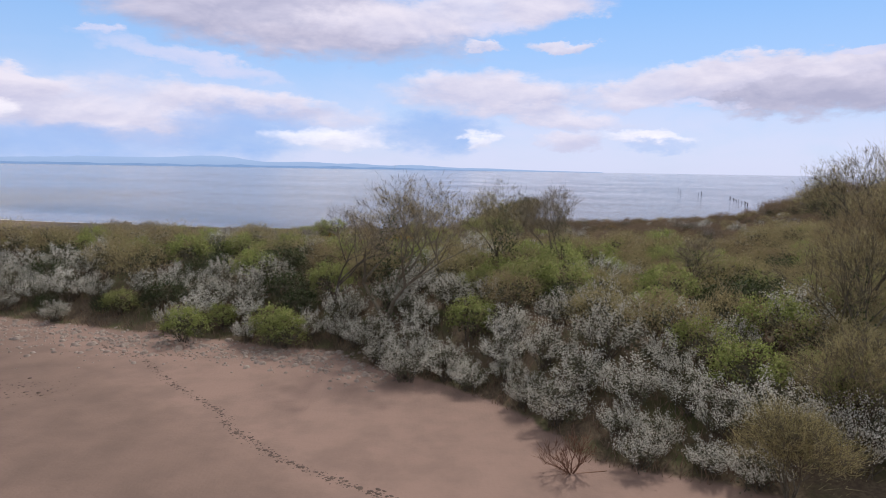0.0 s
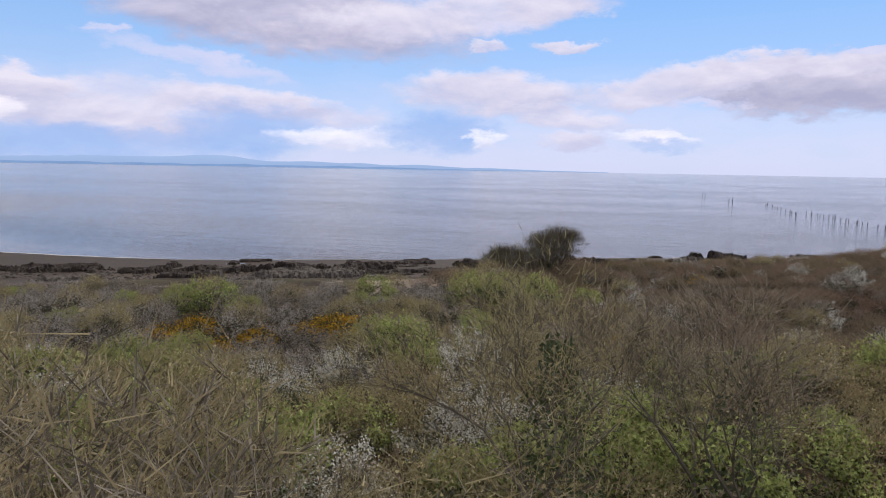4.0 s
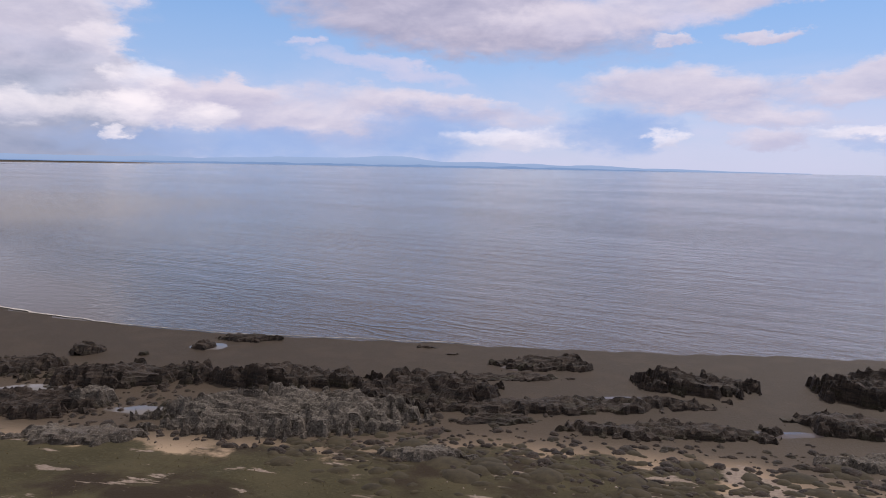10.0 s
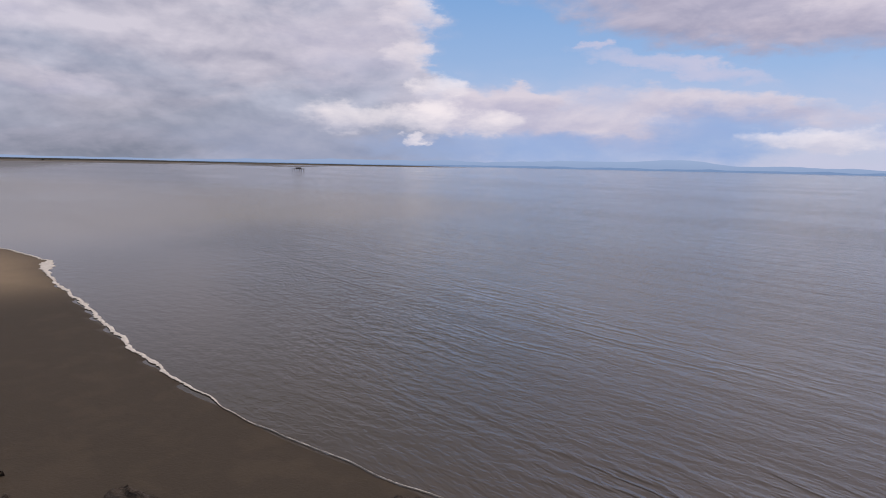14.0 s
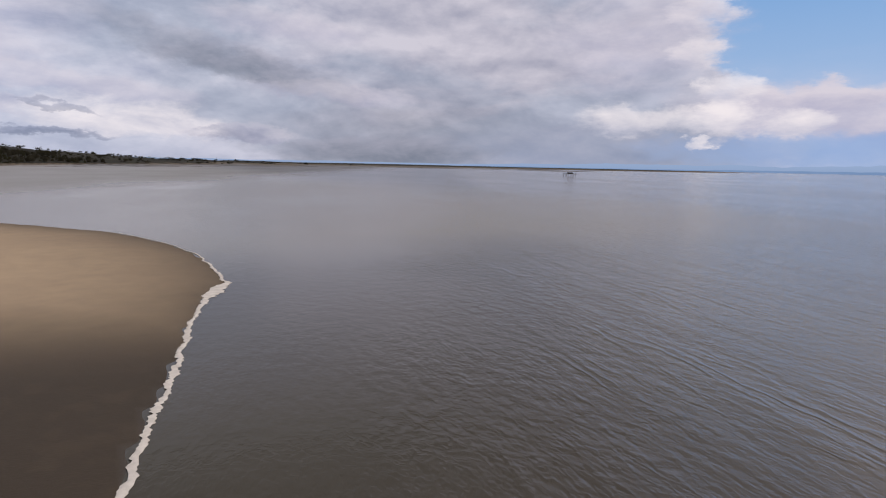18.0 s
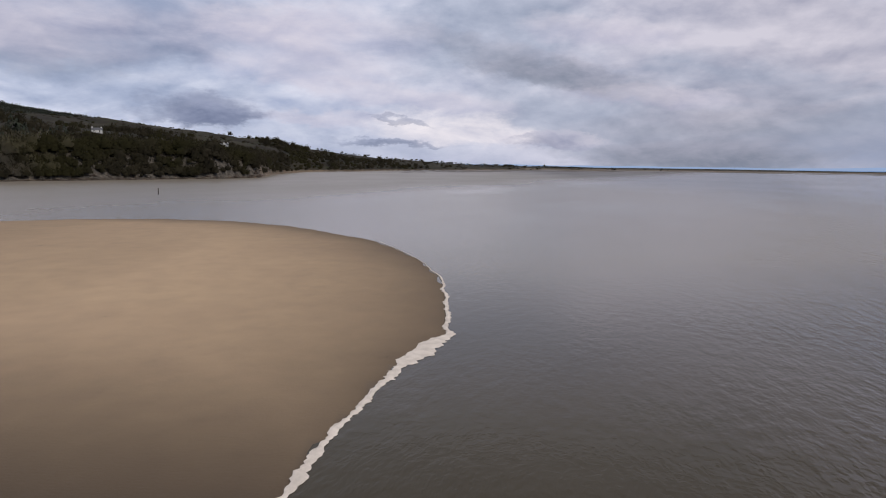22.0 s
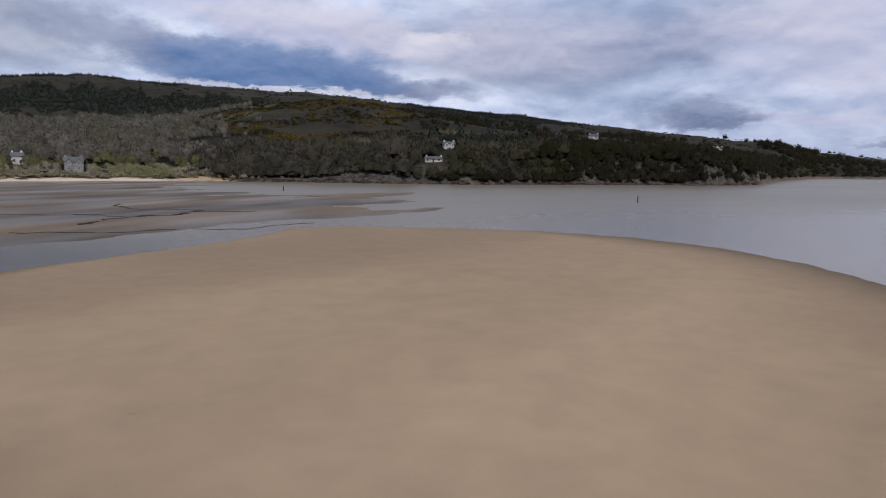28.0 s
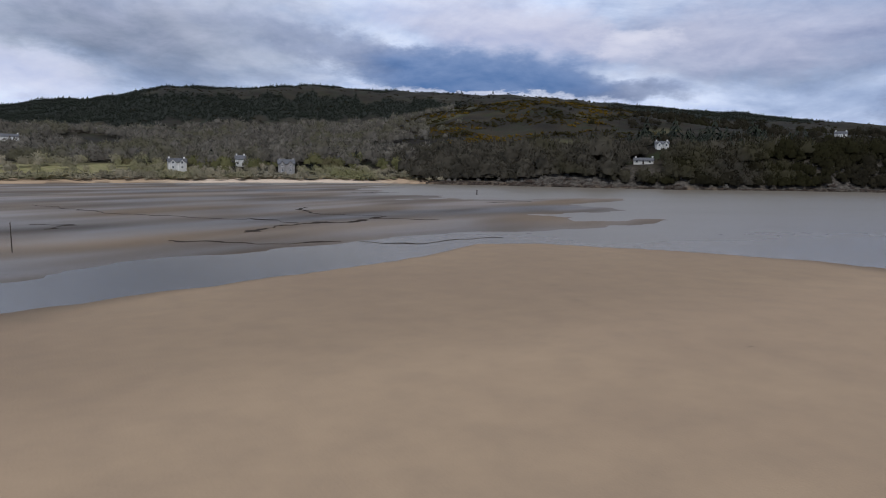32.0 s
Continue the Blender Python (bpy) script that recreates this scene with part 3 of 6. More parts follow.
def signed(x, y, poly):
    """The distance to a closed line, positive inside it."""
    pts = np.array(poly, float)
    best = np.full(x.shape, 1e18)
    inside = np.zeros(x.shape, bool)
    for (ax, ay), (bx, by) in zip(pts, np.roll(pts, -1, 0)):
        dx, dy = bx - ax, by - ay
        s = np.clip(((x - ax) * dx + (y - ay) * dy) / (dx * dx + dy * dy), 0, 1)
        best = np.minimum(best, (x - ax - s * dx) ** 2 + (y - ay - s * dy) ** 2)
        cut = (ay > y) != (by > y)
        inside ^= cut & (x < ax + (y - ay) / (dy if dy else 1e-9) * dx)
    return np.where(inside, 1, -1) * np.sqrt(best)


def wobble(x, y, size, seed=0, octaves=3):
    """Soft noise from -1 to 1 out of sums of sines, quick over whole arrays."""
    rng = np.random.RandomState(seed)
    out, amp = np.zeros(np.shape(x)), 1.0
    for o in range(octaves):
        for _ in range(4):
            a, ph = rng.uniform(0, math.tau), rng.uniform(0, math.tau)
            f = math.tau / size * 2**o * rng.uniform(0.7, 1.4)
            out = out + amp * 0.35 * np.sin(f * (x * math.cos(a) + y * math.sin(a)) + ph)
        amp *= 0.5
    return out


SOUTH = ((-75, -60, -36, -27, -20, -12, -7, -5, 1, 5, 7, 12, 30, 60, 130), (72, 62, 53, 50, 48, 45, 44, 41, 37, 32, 27, 25, 14, -5, -30))
NORTH = ((-75, -30, 0, 20, 45, 130), (112, 125, 129, 134, 135, 142))
TURF = [(-75, 108), (-48, 112), (-27, 117), (-16, 119.5), (-8, 121), (-3, 124), (7, 125), (14, 122), (9, 113), (2, 95), (-10, 95), (-30, 91), (-60, 86)]
PALE = [(-6.5, 99.5), (-5.5, 105), (-4.5, 110), (-3.7, 113.6), (-0.8, 114.8), (1.2, 117.1), (3.0, 118), (5, 116), (7.1, 119), (8.2, 125), (9.6, 125.5), (11.5, 121.5), (12, 116), (10.3, 112), (8.9, 108.5), (5.7, 107), (2, 103), (-1.3, 100.5), (-4, 98.5)]


FLATS = [(-40, 20), (-100, 44), (-136, 48), (-160, 44), (-175, 38), (-204, 33), (-220, 28), (-240, 12), (-228, 4), (-249, -11), (-290, -46), (-250, -60), (-225, -80), (-235, -130), (-280, -190), (-60, -260), (40, -230), (40, 20)]


def far_land(x, y):
    """Metres inland from the far shore (negative: in the water) and the height there."""
    dx, dy = x - CENTRE[0], y - CENTRE[1]
    az = np.degrees(np.arctan2(-dx, dy)) % 360
    r = np.hypot(dx, dy)
    az = np.where(az > 300, 0, az)
    b, shore, foot, half, ridge = (np.array(v, float) for v in zip(*HILLS))
    rs = np.interp(az, b, shore) + 5 * wobble(x, y, 90, 4) * (az > 100)
    rs = np.where(az < 40, 9e3, rs)
    s = r - rs
    h1, h2, h3 = np.interp(az, b, foot), np.interp(az, b, half), np.interp(az, b, ridge)
    steep = smooth((az - 102) / 4) * smooth((152 - az) / 14)
    mid, top = np.maximum(rs + 160, 760), np.maximum(rs + 700, 1330)
    w1 = 18 * steep + 60 * (1 - steep)
    h = 1.2 * smooth(s / 6) + (h1 - 1.2) * smooth((s - 5 * steep) / w1)
    up = np.clip((r - rs - 20) / (mid - rs - 20), 0, 1)
    h = h + (h2 - h1) * np.where(up > 0, 0.35 * up + 0.65 * smooth(up), 0)
    up = np.clip((r - mid) / (top - mid), 0, 1)
    h = h + (h3 - h2) * (0.5 * up + 0.5 * smooth(up)) - 0.03 * np.clip(r - top, 0, 900)
    h = h + 7.0 * np.exp(-((x + 439) ** 2 + (y + 153) ** 2) / 300.0) - 3.0 * np.exp(-((x + 411) ** 2 + (y + 139) ** 2) / 260.0)
    h = h + (wobble(x, y, 260, 7) * 3.0 + wobble(x, y, 90, 8) * 1.6) * smooth((s - 60) / 200) * smooth(h3 / 60)
    return s, np.where(s > 0, h, 0.06 * s), az, r


def forest(az, r):
    """Where the conifers stand on the ridges, from 0 to 1."""
    low = np.interp(az, (114, 119.4, 123.7, 127, 131, 133.5, 135), (1200, 1150, 985, 950, 900, 960, 1100))
    east = smooth((az - 117) / 3) * smooth((136 - az) / 3) * smooth((r - low) / 30)
    high = np.interp(az, (146, 150, 157, 164, 170, 173, 176), (980, 1060, 1130, 1160, 1150, 1240, 1500)) + 25 * np.sin(az * 1.9) + 15 * np.sin(az * 5.1)
    west = smooth((az - 145) / 4) * smooth((r - 895 - 20 * np.sin(az * 2.7) - 18 * np.sin(az * 0.9)) / 25) * smooth((high - r) / 30)
    crest = smooth((az - 151) / 3) * smooth((176 - az) / 3) * smooth((r - 1262 - 22 * np.sin(az * 1.3)) / 20)
    return np.maximum(np.maximum(east, west), crest)


def land(x, y):
    """Height and surface weights of the land at arrays x, y."""
    x, y = np.asarray(x, float), np.asarray(y, float)
    sd = signed(x, y, SHORE + BACK) + 0.25 * wobble(x, y, 9, 2, 2)
    beach = np.where(sd > 0, 0.55 * (1 - np.exp(-np.maximum(sd, 0) / 20)), np.maximum(0.05 * sd, -2.5))
    ys, yn = np.interp(x, *SOUTH), np.interp(x, *NORTH)
    mound = smooth((y - ys) / 13) * smooth((yn - y) / 27) * smooth((x + 78) / 32)
    rise = mound * (3.1 + 1.6 * smooth((x - 10) / 40) + 0.35 * wobble(x, y, 22, 3))
    rise = rise + 8.8 * np.exp(-(((x - 84) / 19) ** 2 + ((y - 112) / 22) ** 2))
    h = beach + np.where(sd > 0, rise, 0)
    # tide flats between the bank and the far shore, a little above the water, with shallow runnels
    sf = signed(x, y, FLATS) + 9 * wobble(x, y * 1.6, 60, 11, 3)
    fl = -0.11 + 0.21 * smooth(sf / 34 + 0.42) + 0.05 * wobble(x * 0.5 + y * 0.35, y * 1.7 - x * 0.5, 60, 12, 3)
    h = np.where(sd < 0, np.maximum(h, np.where(sf > -40, fl - 0.22 * np.exp(np.minimum(sd, 0) / 5), -3)), h)
    s, hf, az, r = far_land(x, y)
    # sand bars far out, bare at low tide
    rb = np.interp(az, (45, 52, 56.5, 73, 86, 92, 100.5, 103), (1900, 1500, 1780, 1500, 1000, 860, 860, 760))
    bars = smooth((az - 46) / 6) * smooth((104 - az) / 3) * smooth((r - rb) / 60) * smooth((rb + 900 - r) / 200)
    h = np.where((sd < 0) & (bars > 0), np.maximum(h, bars * (0.10 + 0.5 * wobble(r * 3.0, az * 6.0, 300, 17, 2)) - 0.02), h)
    h = np.where((sd < 0) & (np.abs(h) < 0.015), -0.03, h)
    far = (s > 0) & (r > 300)
    h = np.where(far, np.maximum(h, hf), h)
    w = {}
    lee = smooth((100 - y) / 40) * smooth((-100 - x) / 30)
    edge = np.exp(-np.maximum(sd, 0) / (13.0 - 11.0 * lee)) * (0.80 - 0.18 * lee)
    # wet margin, joined with a cloud's shadow painted broadly east of x -115
    damp_shade = np.maximum(smooth((x + 115) / 40) * smooth((160 - y) / 10) * (smooth((y - 98) / 14) - 0.08 * smooth((x + 48) / 10) * smooth((134 - y) / 9)), edge)
    damp_shade = np.maximum(damp_shade, 0.8 * smooth((x + 92) / 20) * smooth((y - 60) / 30))
    # two broad stretches of the bank made somewhat darker
    damp_shade = np.maximum(damp_shade, 0.22 * smooth((128 - y) / 16) * smooth((-96 - x) / 14))
    damp_shade = np.maximum(damp_shade, 0.38 * smooth((106 - y) / 26) * smooth((-90 - x) / 10) * smooth((y - 20) / 30))
    cove = smooth((70 - y) / 20) * smooth((x + 90) / 30)
    w["wet"] = np.where(sd > 0, damp_shade * (1 - cove * 0.9), np.where(y > 90, 1.0, 0.82 + 0.12 * wobble(x * 0.5 + y * 0.3, y * 1.4 - x * 0.5, 60, 19, 3)))
    runnel = smooth(((y - 24) * -26 - (x + 1) * 24) / 35.4 / 4)
    w["wet"] = np.where((sd > 0) & (cove > 0.5), np.maximum(w["wet"], 0.32 * runnel), w["wet"])
    w["cove"] = cove
    w["turf"] = smooth(signed(x, y, TURF) / 6 + 0.5)
    w["pale"] = smooth(signed(x, y, PALE) / 3 + 0.5)
    w["scrub"] = smooth((y - ys) / 4 + 0.2) * smooth((np.minimum(102 + 0.25 * np.maximum(x, 0) + 0.9 * np.maximum(x - 9, 0), 131) - y) / 8) * smooth((x + 72) / 14) * (x < 200)
    w["scrub"] = np.maximum(w["scrub"], smooth((rise - 4.5) / 1.5))
    w["wet"] = np.where(far & (az > 149), 0.0, w["wet"])
    w["turf"] = w["turf"] * (1 - w["pale"])
    # where the far beach is painted as sunlit
    w["sunlit"] = np.where((az > 150) & (r > 300), smooth((s + 7) / 5) * smooth((13 - s) / 5) * smooth((az - 151) / 5) * smooth((172 - az) / 6), 0.0)
    w["wet"] = w["wet"] * (1 - w["scrub"]) * (1 - w["turf"]) * (1 - w["pale"])
    w["hill"] = np.where(far, np.where(az < 103, smooth((s - 4) / 20), smooth((hf - np.where(az > 149, 2.2, 1.2)) / 2)), 0)
    w["wet"] = w["wet"] * (1 - w["sunlit"])
    steep = smooth((az - 102) / 4) * smooth((152 - az) / 14)
    w["forest"] = np.where(far, forest(az, r), 0)
    w["wet"] = w["wet"] * (1 - w["hill"])
    w["slick"] = np.where((sd < 0) & ~far, 0.62 + 0.5 * wobble(x * 0.4 + y * 0.3, y * 1.5 - x * 0.5, 46, 23, 3), 0.0)
    w["cliff"] = np.where(far, smooth(s / 2) * smooth((22 - s) / 6) * (0.25 + 0.75 * steep) * smooth((150 - az) / 4), 0)
    w["field"] = np.where(far, np.maximum(smooth((az - 165) / 6) * smooth((s - 8) / 10) * smooth((95 - s) / 30), smooth((wobble(x, y, 190, 21, 2) - 0.55) / 0.25) * smooth((s - 90) / 30) * smooth((500 - s) / 100) * smooth((az - 106) / 6) * 0.22), 0)
    return h, w


def axis_lines(*runs):
    out = []
    for lo, hi, stepsize in runs:
        out += list(np.arange(lo, hi, stepsize))
    return np.array(sorted(set(np.round(out, 3))) + [runs[-1][1]], float)


def mesh_of(name, verts, faces, mats, smooth_faces=False, face_mats=None):
    me = bpy.data.meshes.new(name)
    me.from_pydata([tuple(v) for v in verts] if not isinstance(verts, np.ndarray) else verts.tolist(), [], faces if not isinstance(faces, np.ndarray) else faces.tolist())
    for m in mats if isinstance(mats, (list, tuple)) else [mats]:
        me.materials.append(m)
    if face_mats is not None:
        me.polygons.foreach_set("material_index", np.asarray(face_mats, np.int32))
    if smooth_faces:
        me.polygons.foreach_set("use_smooth", np.ones(len(me.polygons), bool))
    me.update()
    return me


def grid_faces(nx, ny):
    i = np.arange(nx - 1)[:, None] * ny + np.arange(ny - 1)[None]
    return np.stack([i, i + ny, i + ny + 1, i + 1], -1).reshape(-1, 4)


def build_ground():
    xs = axis_lines((-5200, -1700, 250), (-1700, -760, 20), (-760, -260, 6), (-260, -60, 1.6), (-60, 70, 0.9), (70, 140, 4), (140, 400, 20), (400, 5200, 400))
    ys = axis_lines((-5200, -1600, 300), (-1600, -420, 14), (-420, -60, 5), (-60, 20, 2.5), (20, 160, 0.9), (160, 200, 5), (200, 1400, 40), (1400, 5200, 400))
    gx, gy = np.meshgrid(xs, ys, indexing="ij")
    h, w = land(gx, gy)
    near = (gx > -60) & (gx < 70) & (gy > 20) & (gy < 150)
    h = h + near * np.where(h > 0.05, 0.05 * wobble(gx, gy, 3.1, 31, 2) * np.clip(w["scrub"] + w["turf"] + w["pale"], 0.1, 1), 0)
    me = mesh_of("ground", np.stack([gx, gy, h], -1).reshape(-1, 3), grid_faces(len(xs), len(ys)), M_GROUND, True)
    for key, v in w.items():
        me.attributes.new(key, "FLOAT", "POINT").data.foreach_set("value", np.clip(v, 0, 1).ravel().astype(np.float32))
    ob = new("ground", me)
    tagged(ob, "brown tidal sand, turf and dune land with hills", "ground", kind="structure")
    me = mesh_of("sea", [(-5200, -5200, 0), (5200, -5200, 0), (5200, 5200, 0), (-5200, 5200, 0)], [(0, 1, 2, 3)], M_SEA)
    tagged(new("sea_water", me), "muddy grey-brown tidal sea with small waves", "water", kind="structure")


build_ground()


def height(x, y):
    return float(land(np.array([x]), np.array([y]))[0][0])


def link_part(name, me, parent, label=""):
    ob = new(name, me)
    ob.parent = parent
    if label:
        tagged(ob, label)
    return ob


def thing(name, x, y, z, label, category, group="", kind="", rz=0.0, scale=1.0):
    ob = new(name)
    ob.empty_display_size = 0.3
    ob.location, ob.rotation_euler, ob.scale = (x, y, z), (0, 0, radians(rz)), (scale,) * 3
    return tagged(ob, label, category, group, kind)


def foam_line():
    """Foam left along the water's edge of the sand bank, widest at its tip."""
    pts = [(-164, 144), (-147, 150.5), (-131, 154), (-118, 154.6), (-107, 154.4), (-100, 151.6), (-88, 148.8), (-74, 146.2), (-66, 144.5), (-58, 142.9), (-47, 141.3), (-38, 140.8), (-30, 141.1), (-20, 143), (-8, 145)]
    rng = random.Random(5)
    line = []
    for (ax, ay), (bx, by) in zip(pts, pts[1:]):
        n = max(2, int(math.hypot(bx - ax, by - ay) / 0.22))
        line += [(ax + (bx - ax) * i / n, ay + (by - ay) * i / n) for i in range(n)]
    verts, faces = [], []
    for i, (x, y) in enumerate(line):
        ox, oy = line[min(i + 2, len(line) - 1)]
        px, py = line[max(i - 2, 0)]
        d = math.hypot(ox - px, oy - py) or 1
        nx, ny = -(oy - py) / d, (ox - px) / d
        tip = math.exp(-(((x + 103) / 3.6) ** 2))
        width = 0.03 + 0.38 * float(smooth((x + 150) / 40)) * float(smooth((-38 - x) / 22)) + 1.15 * tip
        rag = 1 - 0.75 * tip
        jag = 0.5 + 0.35 * noise.noise((x * 0.8, y * 0.8, 0)) + rag * (0.5 * noise.noise((x * 3.1, y * 3.1, 4)) + rng.uniform(-0.12, 0.12))
        jag2 = 0.5 + 0.4 * noise.noise((x * 1.3, y * 1.3, 9)) + rag * (0.5 * noise.noise((x * 4.0, y * 4.0, 2)) + rng.uniform(-0.12, 0.12))
        off = 0.5 * noise.noise((x * 0.35, y * 0.35, 7))
        a, b = off - width * max(jag, 0.08), off + width * max(jag2, 0.08)
        verts += [(x + nx * a, y + ny * a, 0.055), (x + nx * (a + b) / 2, y + ny * (a + b) / 2, 0.10), (x + nx * b, y + ny * b, 0.02)]
        if i:
            k = 3 * i
            faces += [(k - 3, k - 2, k + 1, k), (k - 2, k - 1, k + 2, k + 1)]
    tagged(new("sea_foam", mesh_of("sea_foam", verts, faces, M_FOAM, True)), "white foam line lying along the water's edge", "foam", kind="stuff")


foam_line()


def far_shores():
    """Low hills across the firth, far off, in a painted blue haze that glows."""
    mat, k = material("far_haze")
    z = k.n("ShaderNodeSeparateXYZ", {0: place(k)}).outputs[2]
    # the haze of distance is put into this self-glowing blue
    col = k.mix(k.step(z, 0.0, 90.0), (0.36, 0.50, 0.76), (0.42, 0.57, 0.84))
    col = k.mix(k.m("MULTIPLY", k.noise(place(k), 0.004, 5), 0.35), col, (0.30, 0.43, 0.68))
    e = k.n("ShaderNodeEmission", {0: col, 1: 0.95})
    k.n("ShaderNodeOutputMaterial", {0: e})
    verts, faces, n = [], [], 260
    for i in range(n):
        az = -14 + (92 + 14) * i / (n - 1)
        a = radians(az)
        h = 34 + 34 * math.exp(-(((az - 19.5) / 3.4) ** 2)) + 16 * math.exp(-(((az - 27) / 5) ** 2)) + 13 * noise.noise((az * 0.3, 0, 0)) + 5 * noise.noise((az * 1.3, 3, 0))
        h *= float(smooth((az + 15) / 26)) * (0.35 + 0.65 * float(smooth((62 - az) / 18)))
        x, y = -math.sin(a) * 4780, math.cos(a) * 4780
        verts += [(x, y, -2), (x, y, 4 + max(h, 0)), (x * 1.03, y * 1.03, -2)]
        if i:
            k = 3 * i
            faces += [(k - 3, k, k + 1, k - 2), (k - 2, k + 1, k + 2, k - 1)]
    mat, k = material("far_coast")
    # nearer coast: a darker haze blue, glowing likewise
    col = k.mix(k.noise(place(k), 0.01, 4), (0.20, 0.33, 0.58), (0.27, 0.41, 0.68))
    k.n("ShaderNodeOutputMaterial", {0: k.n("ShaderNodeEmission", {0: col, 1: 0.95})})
    low, strips = [], []
    for i in range(180):
        az = -6 + 66 * i / 179
        a = radians(az)
        h = max(0.5, 11 + 7 * noise.noise((az * 0.5, 8, 0)) + 3 * noise.noise((az * 2.1, 4, 0))) * float(smooth((az + 6) / 14)) * (0.3 + 0.7 * float(smooth((46 - az) / 14)))
        low += [(-math.sin(a) * 4650, math.cos(a) * 4650, -2), (-math.sin(a) * 4650, math.cos(a) * 4650, 2 + h), (-math.sin(a) * 4740, math.cos(a) * 4740, -2)]
        if i:
            n0 = 3 * i
            strips += [(n0 - 3, n0, n0 + 1, n0 - 2), (n0 - 2, n0 + 1, n0 + 2, n0 - 1)]
    tagged(new("backdrop_far_coast", mesh_of("far_coast", low, strips, mat)), "low coast across the firth in painted blue-grey haze", "coast", kind="structure")
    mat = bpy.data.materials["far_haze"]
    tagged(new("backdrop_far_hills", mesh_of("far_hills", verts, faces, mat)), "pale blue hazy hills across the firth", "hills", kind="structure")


far_shores()


def creek(pts, width, seed):
    """A dark run of mud and weed across the wet flats."""
    rng = random.Random(seed)
    verts, faces, line = [], [], []
    for (ax, ay), (bx, by) in zip(pts, pts[1:]):
        n = max(2, int(math.hypot(bx - ax, by - ay) / 0.4))
        line += [(ax + (bx - ax) * i / n, ay + (by - ay) * i / n) for i in range(n)]
    for i, (x, y) in enumerate(line):
        ox, oy = line[min(i + 1, len(line) - 1)]
        px, py = line[max(i - 1, 0)]
        d = math.hypot(ox - px, oy - py) or 1
        nx, ny = -(oy - py) / d, (ox - px) / d
        end = min(1.0, i / 4, (len(line) - 1 - i) / 4)
        off = 3.0 * noise.noise((x * 0.09, y * 0.09, seed)) + 1.2 * noise.noise((x * 0.3, y * 0.3, seed))
        end *= max(0.0, min(1.0, 0.7 + 2.2 * noise.noise((x * 0.16, y * 0.16, 5.0))))
        a = off - width * end * max(0.03, 0.35 + 0.9 * noise.noise((x * 0.3, y * 0.3, 3)) + rng.uniform(-0.1, 0.1))
        b = off + width * end * max(0.03, 0.35 + 0.9 * noise.noise((x * 0.3, y * 0.3, 8)) + rng.uniform(-0.1, 0.1))
        z = max(height((x + nx * off), (y + ny * off)), 0.0)
        verts += [(x + nx * a, y + ny * a, z - 0.02), (x + nx * (a + b) / 2, y + ny * (a + b) / 2, z + 0.07), (x + nx * b, y + ny * b, z - 0.02)]
        if i:
            k = 3 * i
            faces += [(k - 3, k - 2, k + 1, k), (k - 2, k - 1, k + 2, k + 1)]
    tagged(new("mud_creek", mesh_of("mud_creek", verts, faces, M_MUD)), "thin dark creek of mud and weed across wet flats", "creek", "creeks on the flats")


M_MUD = plain("creek_mud", (0.014, 0.010, 0.007), (0.034, 0.025, 0.018), 0.5, 0.95, 0.1)
CREEKS = [([(-110, -70), (-119, -49), (-123, -39), (-129, -30), (-133, -25), (-143, -14), (-147, -9)], 0.8), ([(-141, 15), (-148, 5), (-153, 5), (-158, 3), (-163, 5), (-168, 0), (-177, -6)], 2.3), ([(-148, -12), (-152, -5), (-154, 3)], 1.6),
          ([(-168, -39), (-165, -27), (-166, -17), (-171, -11), (-177, -8)], 0.9), ([(-171, -1), (-181, 9)], 0.9), ([(-213, -109), (-235, -110)], 2.2), ([(-110, -14), (-116, -11), (-112, -3)], 1.6), ([(-226, -36), (-245, -39)], 1.3), ([(-152, 34), (-162, 39), (-176, 37)], 1.0), ([(-128, 20), (-138, 30), (-150, 33)], 0.8)]
for i, (pts, wide) in enumerate(CREEKS):
    creek(pts, wide * 1.9, i + 2)

